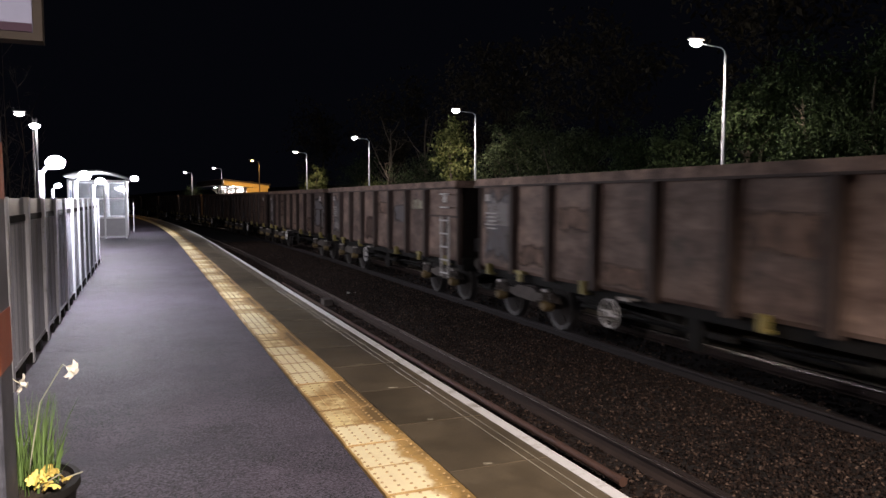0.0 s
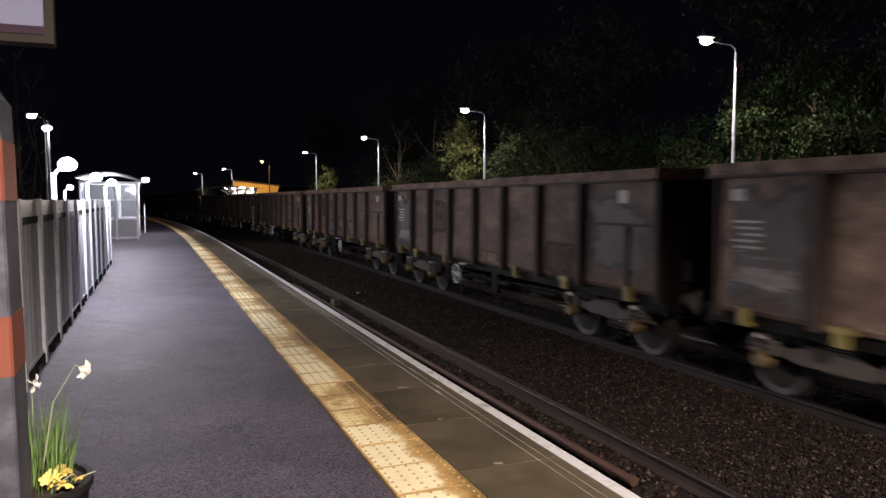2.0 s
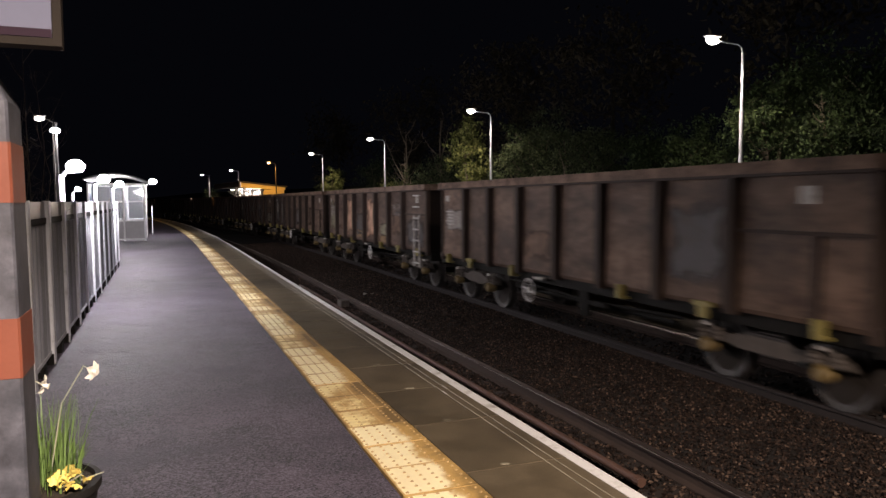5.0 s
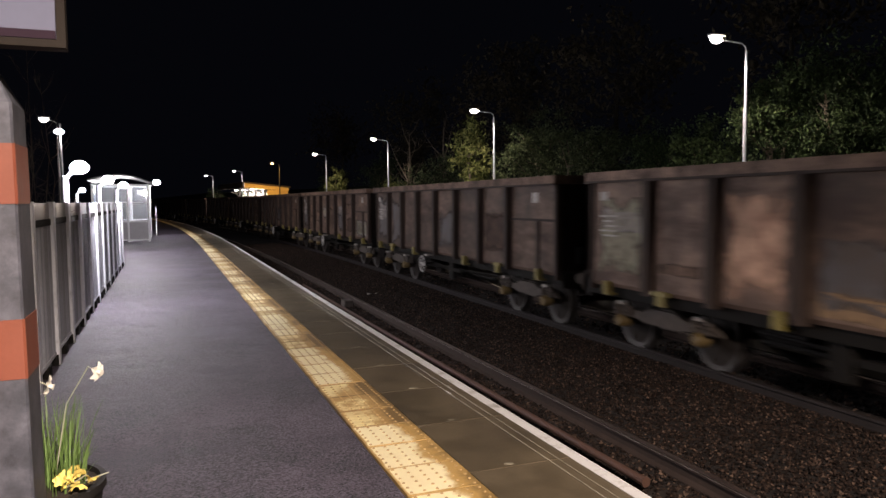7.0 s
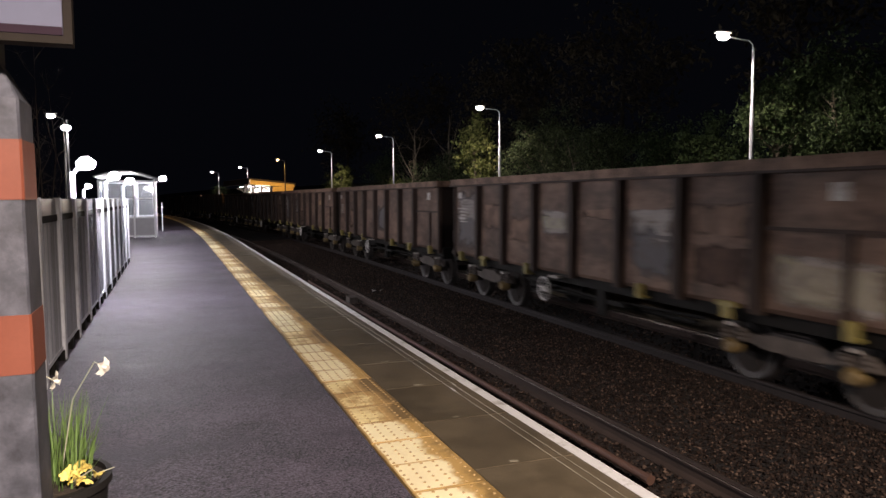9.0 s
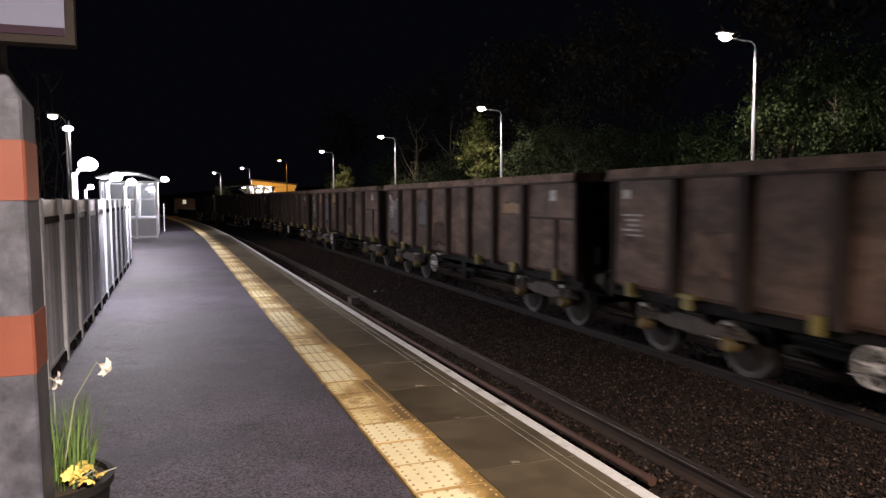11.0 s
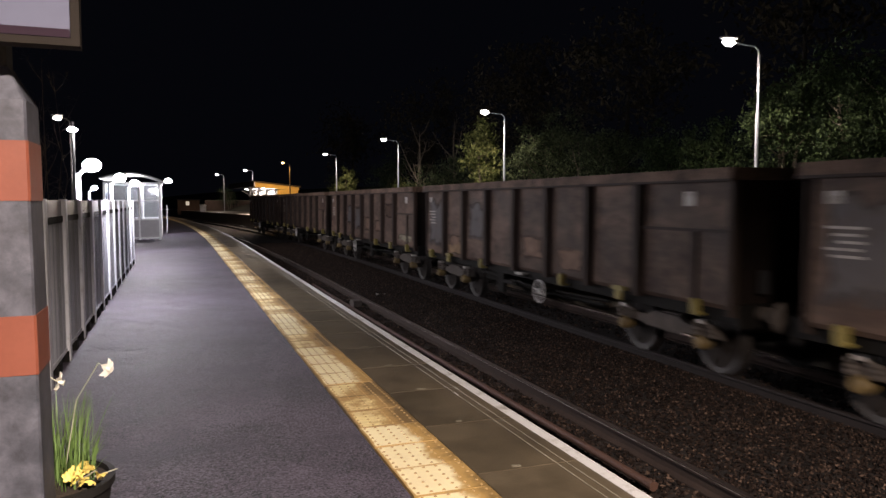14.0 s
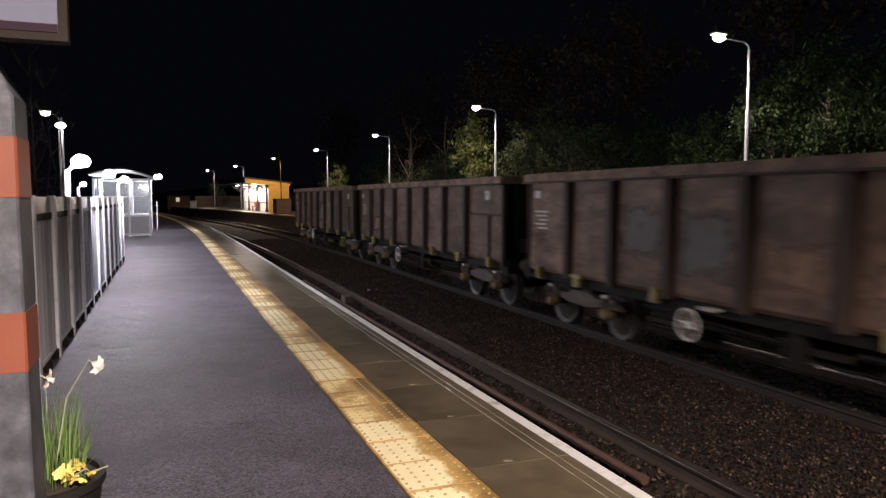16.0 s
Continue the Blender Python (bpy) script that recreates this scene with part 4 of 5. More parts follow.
def planter(x, y):
    tub = empty("planter", pose(x, y, 0), "black round tub planted with daffodils and primroses", "planter")
    part("tub", Geo().lathe([(0.18, 0), (0.2, 0.03), (0.245, 0.39), (0.258, 0.395), (0.258, 0.425), (0.236, 0.428), (0.232, 0.37)], 36), BLACK_TUB, tub, smooth=True)
    part("soil", Geo().lathe([(0.233, 0.405), (0.2, 0.425), (0.05, 0.43)], 24), SOIL, tub)
    rnd = random.Random(4)
    for k in range(330):
        a, r = rnd.uniform(0, 6.28), 0.2 * math.sqrt(rnd.random())
        h, lean, w = 0.10 + 0.31 * rnd.random() ** 1.3, rnd.uniform(0.0, 0.055), rnd.uniform(0.0018, 0.0042)
        b = rnd.uniform(0, 6.28)
        p = Vector((r * math.cos(a), r * math.sin(a), 0.385))
        out = Vector((math.cos(a) * lean + rnd.uniform(-0.03, 0.03), math.sin(a) * lean + rnd.uniform(-0.03, 0.03), 0))
        side = Vector((math.cos(b), math.sin(b), 0))
        g, n = Geo(), 6
        vs = []
        for i in range(n + 1):
            u = i / n
            q = p + out * u ** 2 * 1.3 + Vector((0, 0, h * u * (1 - 0.12 * u * lean / 0.13)))
            ww = w * (1 - u ** 3 * 0.9)
            vs += [q - side * ww, q + side * ww + Vector((-side.y, side.x, 0)) * ww * 0.5]
        part("leaf", g.add(vs, [(2 * i, 2 * i + 1, 2 * i + 3, 2 * i + 2) for i in range(n)]), LEAF_BLADE, tub)
    for fx, fy, fz, bx, by, turn in ((-0.254, 2.9, 0.905, 0.07, -0.05, 15), (-0.415, 2.9, 0.868, 0.03, -0.1, 40)):
        tip = Vector((fx - x, fy - y, fz))
        base = Vector((bx, by, 0.39))
        mid = base.lerp(tip, 0.55) + Vector((-0.03, 0, 0.1))
        part("stem", Geo().tube([base, mid, tip + Vector((-0.028, 0, 0.022)), tip], 0.0025, 6), PALE_STEM, tub)
        g = Geo()
        m = Matrix.Translation(tip) @ pose(0, 0, 0, 105, 0, turn + 45)
        for k in range(6):
            q = m @ pose(0, 0, 0, 0, 0, 60 * k)
            g.add([q @ Vector(v) for v in ((0, 0.003, 0), (0.011, 0.012, 0.003), (0.014, 0.024, 0.006), (0.007, 0.035, 0.001), (0, 0.040, -0.004), (-0.007, 0.035, 0.001), (-0.014, 0.024, 0.006), (-0.011, 0.012, 0.003), (0, 0.022, -0.002))], [(i, (i + 1) % 8, 8) for i in range(8)])
        flower = part("flower", g, PETAL_WHITE, tub, "white daffodil flower")
        part("trumpet", Geo().lathe([(0.006, 0), (0.008, 0.015), (0.012, 0.02)], 10, m), PETAL_WHITE, flower)
    part("broken_stalk", Geo().tube([(-0.02, -0.1, 0.39), (-0.06, -0.12, 0.70), (-0.055, -0.12, 0.735), (-0.02, -0.12, 0.738)], 0.004, 6), PETAL_YELLOW, tub, "bent dry flower stalk")
    part("twig", Geo().tube([(0.1, -0.1, 0.42), (0.2, -0.13, 0.485)], 0.0025, 5), PALE_STEM, tub)
    part("twig", Geo().tube([(0.12, -0.06, 0.42), (0.27, -0.05, 0.455)], 0.0025, 5), PALE_STEM, tub)
    for k in range(15):
        a = rnd.uniform(0, 6.28)
        c = Vector((0.158 + 0.07 * math.cos(a) * rnd.random(), -0.14 + 0.06 * math.sin(a) * rnd.random(), 0.45 + rnd.uniform(0, 0.06)))
        g = Geo()
        m = Matrix.Translation(c) @ pose(0, 0, 0, rnd.uniform(10, 70), rnd.uniform(-30, 30), rnd.uniform(0, 360))
        for i in range(5):
            q = m @ pose(0, 0, 0, 0, 0, 72 * i)
            g.add([q @ Vector(v) for v in ((0, 0, 0), (0.010, 0.012, 0.005), (0.005, 0.022, -0.002), (-0.005, 0.022, 0.002), (-0.010, 0.012, 0.005))], [(0, 1, 2, 3, 4)])
        part("bloom", g, PETAL_YELLOW, tub, "yellow primrose bloom")
    return tub


planter(-0.515, 3.15)


# ---- platform shelter ----
def shelter():
    hut = empty("platform_shelter", pose(-0.62, 31.0, 0), "small lit glazed shelter with a white frame and curved roof", "shelter")
    w, d, h = 2.0, 3.6, 2.28
    for x in (0, -0.75, -w):
        for y in (0, d / 2, d):
            part("frame_post", Geo().box(x - 0.035, x + 0.035, y - 0.035, y + 0.035, 0, h, 0.008), FRAME_WHITE, hut)
    for y in (0, d):
        for x0, x1 in ((-0.75, 0), (-w, -0.75)):
            part("lower_panel", Geo().box(x0 + 0.035, x1 - 0.035, y - 0.012, y + 0.012, 0.10, 0.78), PANEL_LIGHT, hut, "grey lower panel")
            for z in (0.08, 0.80, 1.55, h - 0.04):
                part("cross_rail", Geo().box(x0 + 0.035, x1 - 0.035, y - 0.025, y + 0.025, z - 0.025, z + 0.025), FRAME_WHITE, hut)
            if y:
                part("end_panel", Geo().box(x0 + 0.036, x1 - 0.036, y - 0.01, y + 0.01, 0.826, h - 0.066), PANEL_SHADE, hut, "grey inner end panel")
                continue
            pane = part("pane", Geo().box(x0 + 0.036, x1 - 0.036, y - 0.004, y + 0.004, 0.826, h - 0.066), PANE, hut, "clear glass pane")
            pane.visible_shadow = False
    for x in (-w,):
        for y0, y1 in ((0, d / 2), (d / 2, d)):
            part("back_panel", Geo().box(x - 0.012, x + 0.012, y0 + 0.036, y1 - 0.036, 0.1, h - 0.02), PANEL_LIGHT, hut)
    pane = part("pane", Geo().box(-0.004, 0.004, d / 2 + 0.036, d - 0.036, 0.1, h - 0.066), PANE, hut, "clear glass pane")
    pane.visible_shadow = False
    g, n = Geo(), 12
    ring = []
    for i in range(n + 1):
        u = i / n
        ring.append((-w - 0.15 + (w + 0.35) * u, h + 0.02 + 0.36 * math.sin(math.pi * (0.08 + 0.84 * u)) - 0.12 * u))
    vs = [(x, y, z + dz) for y in (-0.25, d + 0.25) for dz in (0, 0.05) for x, z in ring]
    k = n + 1
    f = [(i, i + 1, k + i + 1, k + i) for i in range(n)] + [(2 * k + i, 3 * k + i, 3 * k + i + 1, 2 * k + i + 1) for i in range(n)]
    f += [(i, 2 * k + i, 2 * k + i + 1, i + 1) for i in range(n)] + [(k + i, k + i + 1, 3 * k + i + 1, 3 * k + i) for i in range(n)] + [(0, k, 3 * k, 2 * k), (n, 2 * k + n, 3 * k + n, k + n)]
    part("roof", g.add(vs, f), ROOF_PALE, hut, "pale curved roof")
    part("tube_light", Geo().box(-1.12, -0.98, 0.5, d - 0.5, h - 0.06, h - 0.01), GLOW_TUBE, hut, "lit ceiling tube")
    bulb(hut, (-1.05, d / 2, h - 0.2), 220, COOL, 0.2)
    part("bench", Geo().box(-w + 0.1, -w + 0.45, 0.3, d - 0.3, 0.44, 0.49, 0.02).box(-w + 0.2, -w + 0.26, 0.6, 0.66, 0, 0.44).box(-w + 0.2, -w + 0.26, d - 0.7, d - 0.64, 0, 0.44), UNDER, hut)
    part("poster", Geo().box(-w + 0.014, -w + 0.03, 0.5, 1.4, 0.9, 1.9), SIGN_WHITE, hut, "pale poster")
    lamp = part("lantern", Geo().lathe([(0.03, -0.1), (0.13, -0.08), (0.17, 0.0), (0.12, 0.09), (0.03, 0.11)], 14), GLOW_COOL, hut, "bright lantern at the roof end", pose(0.31, 3.2, 2.42), True)
    part("lantern_arm", Geo().tube([(0, 3.2, 2.2), (0.12, 3.2, 2.36), (0.3, 3.2, 2.42)], 0.025, 6), FRAME_WHITE, hut)
    bulb(hut, (0.5, 3.0, 2.2), 90, COOL)
    return hut


shelter()
part_fence = empty("end_fence", pose(-0.42, 37.0, 0), "short pale fence panel beyond the shelter", "fence")
for k in range(7):
    part("bar", Geo().box(-0.02, 0.02, 0.16 * k, 0.16 * k + 0.09, 0, 1.35, 0.01), GALV, part_fence)
part("rail", Geo().box(0.02, 0.04, 0, 1.1, 1.1, 1.16), GALV, part_fence)


# ---- opposite platform: canopy building, shed, wall ----
def canopy_building():
    hall = empty("waiting_shelter", pose(8.97, 70.5, FAR + 0.03, 0, 0, 5.6), "old platform building with a canopy on iron columns, lit inside", "building")
    length = 13.0
    part("end_wall", Geo().box(0.15, 2.15, 0, 0.2, 0, 2.52), YELLOW_WALL, hall, "cream yellow boarded end wall")
    for k in range(9):
        part("board", Geo().box(0.16, 2.14, -0.025, 0.0, 0.05 + 0.27 * k, 0.30 + 0.27 * k), YELLOW_WALL, hall)
    part("gable", Geo().add([(-1.95, -0.04, 2.72), (2.25, -0.04, 2.45), (2.25, -0.04, 2.74), (-1.95, -0.04, 3.2), (-1.95, 0.1, 2.72), (2.25, 0.1, 2.45), (2.25, 0.1, 2.74), (-1.95, 0.1, 3.2)],
                            [(0, 1, 2, 3), (7, 6, 5, 4), (0, 3, 7, 4), (1, 5, 6, 2), (0, 4, 5, 1), (3, 2, 6, 7)]), YELLOW_WALL, hall, "cream yellow gable board")
    part("back_wall", Geo().box(0.4, 0.55, 0.2, length, 0, 2.5), CREAM, hall, "bright cream inner wall")
    for k in range(3):
        part("wall_rail", Geo().box(0.36, 0.40, 0.3 + 4.1 * k, 4.3 + 4.1 * k, 0.85, 0.92), BROWN_WOOD, hall)
    part("roof", Geo().add([(-2.1, -0.15, 3.2), (2.4, -0.15, 2.72), (2.4, length + 1, 2.72), (-2.1, length + 1, 3.2), (-2.1, -0.15, 3.32), (2.4, -0.15, 2.84), (2.4, length + 1, 2.84), (-2.1, length + 1, 3.32)],
                           [(3, 2, 1, 0), (4, 5, 6, 7), (0, 1, 5, 4), (1, 2, 6, 5), (2, 3, 7, 6), (3, 0, 4, 7)]), ROOF_DARK, hall, "dark sloping canopy roof")
    part("valance", Geo().box(-2.1, -2.0, 0.1, length + 1, 2.75, 3.2), DARK_IRON, hall)
    for k in range(4):
        y = 0.1 + 4.1 * k
        col = part("column", Geo().lathe([(0.16, 0), (0.16, 0.25), (0.10, 0.3), (0.085, 2.0), (0.13, 2.05), (0.1, 2.12), (0.1, 2.9)], 12), DARK_IRON, hall, "dark iron column", pose(0, y, 0), True)
        for dx, dy in ((0, 1), (0, -1), (-1, 0)):
            pts = [(dx * 0.08, dy * 0.08, 1.95), (dx * 0.35, dy * 0.35, 2.25), (dx * 0.9, dy * 0.9, 2.55)]
            part("bracket", Geo().tube(pts, 0.045, 6).tube([(dx * 0.35, dy * 0.35, 2.25), (dx * 0.4, dy * 0.4, 2.6)], 0.035, 6), DARK_IRON, col)
    part("beam", Geo().box(-0.1, 0.1, 0.0, length, 2.56, 2.72), DARK_IRON, hall)
    bench = part("bench", Geo().box(-0.1, 0.35, 5.0, 7.0, 0.42, 0.48).box(0.28, 0.34, 5.0, 7.0, 0.5, 0.95).box(0.0, 0.1, 5.2, 5.3, 0, 0.42).box(0.0, 0.1, 6.7, 6.8, 0, 0.42), RED_PAINT, hall, "red bench")
    for y in (2.2, 6.3, 10.4):
        part("tube_light", Geo().box(-0.85, -0.7, y - 0.6, y + 0.6, 2.62, 2.66), GLOW_TUBE, hall, "lit ceiling tube")
        bulb(hall, (-0.8, y, 2.4), 520, WHITE, 0.2)
    return hall


canopy_building()
shed = empty("store_shed", pose(8.6, 61.5, FAR + 0.03, 0, 0, 4.4), "brown boarded store box on the opposite platform", "shed")
part("body", Geo().box(0, 1.25, 0.03, 1.4, 0, 1.22), BROWN_WOOD, shed)
for k in range(6):
    part("plank", Geo().box(0.005 + 0.207 * k, 0.2 + 0.207 * k, 0, 0.03, 0.02, 1.2), BROWN_WOOD, shed)
part("lid", Geo().box(-0.04, 1.29, -0.04, 1.44, 1.22, 1.27), ROOF_DARK, shed)
bank_wall = empty("garden_wall", pose(0, 112, FAR), "low brick wall with notice boards at the platform end", "wall")
part("wall", Geo().box(4.0, 10.5, 0, 0.25, -0.1, 1.5), BRICK, bank_wall)
for x in (6.4, 7.9):
    part("notice_board", Geo().box(x, x + 1.1, -0.08, -0.02, 0.35, 1.45), PANEL_GREY, bank_wall, "pale notice board")
part("coping", Geo().box(3.95, 10.55, -0.05, 0.3, 1.5, 1.58), CONCRETE, bank_wall)
cot = empty("cottage", pose(1.0, 118, 0), "small far outbuilding with one lit window", "building")
part("wall", Geo().box(-0.8, 2.4, 0, 3, -0.5, 1.7), BROWN_WOOD, cot)
part("roof", Geo().prism([(-1.0, -0.3), (2.6, -0.3), (2.6, 3.3), (-1.0, 3.3)], 1.7, 1.85), ROOF_DARK, cot)
part("window", Geo().box(0.4, 0.9, -0.05, 0.0, 0.9, 1.5), glowing("lit_window", (1.0, 0.85, 0.6), 0.5), cot, "lit window")
bag = empty("salt_bin", pose(3.4, 103, FAR), "pale plastic grit bin", "bin")
part("body", Geo().prism([(-0.4, -0.3), (0.4, -0.3), (0.4, 0.3), (-0.4, 0.3)], 0.0, 0.85), WHITE_PAINT, bag)
part("lid", Geo().box(-0.44, 0.44, -0.34, 0.34, 0.85, 0.97, 0.05), WHITE_PAINT, bag)


# ---- trees and shrubs on the bank ----
def tree(name, m, height, spread, leaves, mat, seed, label, leaf=0.13, low=0.08, category="shrub", group="shrubs on the bank", bare=False, stout=1.0, single=False, bark=None):
    rnd = np.random.default_rng(seed)
    thing = empty(name, m, label, category, group)
    g = Geo()
    tips = []
    stems = 1 if height > 7 or single else 3
    for k in range(stems):
        a = rnd.uniform(0, 6.28)
        lean = Vector((math.cos(a), math.sin(a), 0)) * spread * (0.1 if stems == 1 else 0.3)
        top = lean + Vector((0, 0, height * rnd.uniform(0.65, 0.9)))
        pts = [Vector((0.1 * math.cos(a), 0.1 * math.sin(a), -0.3)), top * 0.35 + Vector((rnd.uniform(-.1, .1), rnd.uniform(-.1, .1), 0)), top * 0.7 + Vector((rnd.uniform(-.2, .2), rnd.uniform(-.2, .2), 0)), top]
        r = 0.02 * height * stout
        g.tube(pts, [r, r * 0.7, r * 0.4, r * 0.12], 7)
        tips.append(top)
        for i in range(6 if single and bare else 11 if bare else 7):
            u = rnd.uniform(0.25, 0.95)
            p = pts[0].lerp(pts[1], u / 0.35) if u < 0.35 else (pts[1].lerp(pts[2], (u - 0.35) / 0.35) if u < 0.7 else pts[2].lerp(pts[3], (u - 0.7) / 0.3))
            b = rnd.uniform(0, 6.28)
            q = p + Vector((math.cos(b), math.sin(b), rnd.uniform(0.7, 1.7) if bare else rnd.uniform(0.15, 0.9))) * spread * rnd.uniform(0.45, 0.95) * (1.1 - 0.5 * u)
            mid = p.lerp(q, 0.5) + Vector((0, 0, -0.08 * spread))
            g.tube([p, mid, q], [r * 0.35, r * 0.2, r * 0.06], 5)
            tips += [q, mid]
            for _ in range(3 if single and bare else 5 if bare else 2):
                w = p.lerp(q, rnd.uniform(0.4, 0.95))
                e = w + Vector((rnd.normal(), rnd.normal(), abs(rnd.normal()) * 0.8)) * spread * 0.18
                g.tube([w, w.lerp(e, 0.5) + Vector((0, 0, 0.03)), e], [r * 0.10, r * 0.07, r * 0.03], 4)
                tips.append(e)
    part("trunk", g, bark or BARK, thing, "bare branching stems")
    if not leaves:
        return thing
    extra = rnd.uniform(-1, 1, (70, 3))
    extra = extra[(extra ** 2).sum(1) < 1] * (spread * 0.95, spread * 0.95, height * 0.46) + (0, 0, height * (0.5 + low))
    hubs = np.array([tuple(t) for t in tips] + extra.tolist())
    hubs = hubs[hubs[:, 2] > 0.1]
    pick = hubs[rnd.integers(0, len(hubs), leaves)]
    c = pick + rnd.normal(0, 1, (leaves, 3)) * (0.125 * spread, 0.125 * spread, 0.10 * spread)
    d = rnd.normal(0, 1, (leaves, 3)) + (0, 0, -0.25)
    d /= np.linalg.norm(d, axis=1)[:, None]
    e = np.cross(d, rnd.normal(0, 1, (leaves, 3)) + (0, 0, 1.2))
    e /= np.linalg.norm(e, axis=1)[:, None] + 1e-6
    nrm = np.cross(d, e)
    size = leaf * rnd.uniform(0.55, 1.25, (leaves, 1))
    v = np.stack([c - d * size * 0.5, c + e * size * 0.24 + nrm * size * 0.08, c + d * size * 0.5, c - e * size * 0.24 + nrm * size * 0.08], 1).reshape(-1, 3)
    idx = np.arange(leaves)[:, None] * 4
    tris = np.concatenate([idx + (0, 1, 2), idx + (0, 2, 3)], 1).reshape(-1, 3)
    me = bpy.data.meshes.new("crown")
    me.from_pydata(v.tolist(), [], tris.tolist())
    me.materials.append(mat)
    part("crown", me, mat, thing, "uneven crown of small leaves")
    return thing


for i, (s, xb, z, h, w, n, dark) in enumerate((
        (5.2, 15.4, 0.4, 4.9, 1.8, 10000, 1), (7.4, 15.7, 0.5, 5.2, 1.8, 11000, 1), (9.6, 15.3, 0.4, 4.8, 1.6, 11000, 1), (11.6, 15.5, 0.4, 5.3, 1.6, 11000, 1), (13.2, 15.5, 0.4, 5.0, 1.4, 9000, 1), (14.9, 15.3, 0.4, 4.8, 1.2, 9000, 1), (17.9, 15.4, 0.4, 3.6, 1.0, 7000, 1),
        (18.2, 15.6, 0.4, 3.3, 1.3, 6000, 1), (21.0, 16.2, 0.6, 3.7, 1.5, 6000, 1), (23.4, 15.5, 0.4, 3.9, 1.4, 6000, 2), (25.4, 15.3, 0.4, 4.3, 1.4, 7000, 2),
        (27.4, 15.2, 0.4, 4.9, 1.5, 8000, 2), (29.6, 15.3, 0.4, 4.6, 1.4, 6000, 2), (31.4, 13.75, 0.1, 5.2, 1.1, 2700, 0), (34.6, 15.2, 0.3, 4.2, 1.6, 5500, 2), (38.5, 15.4, 0.5, 3.6, 1.6, 5000, 2), (42.6, 15.2, 0.5, 3.1, 1.4, 3000, 2),
        (48.0, 15.4, 0.4, 2.6, 1.2, 2000, 0), (53.0, 16.2, 0.5, 4.2, 1.9, 4500, 1), (59.5, 14.8, 0.2, 4.6, 1.0, 2500, 0), (63.5, 16.0, 0.5, 3.6, 1.9, 3000, 1),
        (88.0, 15.0, 0.3, 3.6, 2.0, 2500, 1), (110.0, 14.8, 0.3, 3.0, 2.0, 1500, 1))):
    tree("shrub", spot(s, xb, z, 40 * i), h, w, int(n * 1.35), (LEAF_LIME, LEAF_DARK, LEAF_MID)[dark], 10 + i,
         ("pale green leafy shrub beside a lamp column", "dense dark green evergreen shrub on the bank", "dull grey-green leafy shrub on the bank")[dark], leaf=0.125 if dark else 0.2)
for i, (s, xb, z, h, w, n) in enumerate(((10.5, 20.5, 1.8, 8.5, 3.4, 2500), (20.0, 21.0, 1.9, 9.5, 3.8, 2500), (30.0, 20.5, 1.8, 9.0, 3.6, 2500), (41.0, 21.5, 2.0, 10.0, 4.2, 4000), (56.0, 21.0, 1.9, 9.5, 4.5, 4000), (74.0, 20.0, 1.8, 9.0, 4.5, 3000))):
    tree("tree", spot(s, xb, z, 70 * i), h, w, n, LEAF_NIGHT, 50 + i, "tall dark tree behind the shrubs", leaf=0.32, low=0.05, bark=BARK_DARK, category="tree", group="trees on the bank")
for i, (s, xb, h) in enumerate(((45.0, 15.4, 8.2), (47.5, 16.6, 8.4), (42.0, 16.8, 7.2))):
    tree("bare_tree", spot(s, xb, 0.4, 50 * i), h, 2.2, 0, BARK, 80 + i, "leafless grey-brown tree on the bank", category="tree", group="bare trees", bare=True, single=True, stout=0.9)
for x, y, h, w, seed in ((-1.36, 8.7, 3.5, 0.5, 92), (-1.22, 9.1, 3.7, 0.45, 95), (-1.5, 9.3, 3.6, 0.5, 97)):
    tree("bare_bush", pose(x, y, 0), h, w, 0, BARK_TWIG, seed, "thin leafless bush behind the fence", category="shrub", group="bare trees", bare=True, stout=0.11)

# ---- cable pipe in the track ----
pipe = empty("cable_pipe", pose(0, 0, 0), "rusty red pipe lying beside the rail", "pipe")
part("pipe", Geo().tube([(3.86, 5.2, -0.97), (3.85, 8, -0.98), (3.84, 14, -1.0), (3.86, 22, -1.02)], 0.04, 10), PIPE, pipe, smooth=True)
part("end_cap", Geo().tube([(3.86, 5.15, -0.97), (3.86, 5.24, -0.97)], 0.046, 10), PIPE, pipe)
box = empty("track_box", spot(17.6, 4.15, -1.1), "small dark cable box beside the rail", "box")
part("body", Geo().box(-0.1, 0.12, -0.2, 0.2, 0, 0.16, 0.02), BOGIE, box)

# ---- platform edge: slabs, lines, tactile tiles ----
edge = empty("platform_edge", pose(0, 0, 0), "brown-grey concrete coping slabs with a white edge line", "platform edge", kind="structure")
slab_mesh = Geo().box(0.0, 0.712, 0.005, 0.901, -0.085, 0.0, 0.006).mesh("slab", CONCRETE)
s = -2.71 - 0.906 * 24
while s < 100:
    x, y, a = along(s, 1.543)
    part("slab", slab_mesh, CONCRETE, edge, "", pose(x, y, random.uniform(-0.002, 0.0015), random.uniform(-0.12, 0.12), 0, math.degrees(a)))
    if 2 < s < 16:
        w = random.uniform(0.02, 0.04)
        part("paint_dab", Geo().box(-w, w, -0.012, 0.012, 0.0005, 0.003, 0.008), GROOVE, edge, "small worn pale paint dab", pose(x + 0.27 + random.uniform(-0.02, 0.02), y + 0.04, 0, 0, 0, random.uniform(-20, 20)))
    s += 0.906
part("white_line", sweep("white_line", [(2.176, 0.001), (2.177, 0.0045), (2.254, 0.0045), (2.262, -0.003), (2.262, -0.03), (2.176, 0.001)], -24, 100, LINE_WHITE, step=1.0), LINE_WHITE, edge, "worn white edge line")
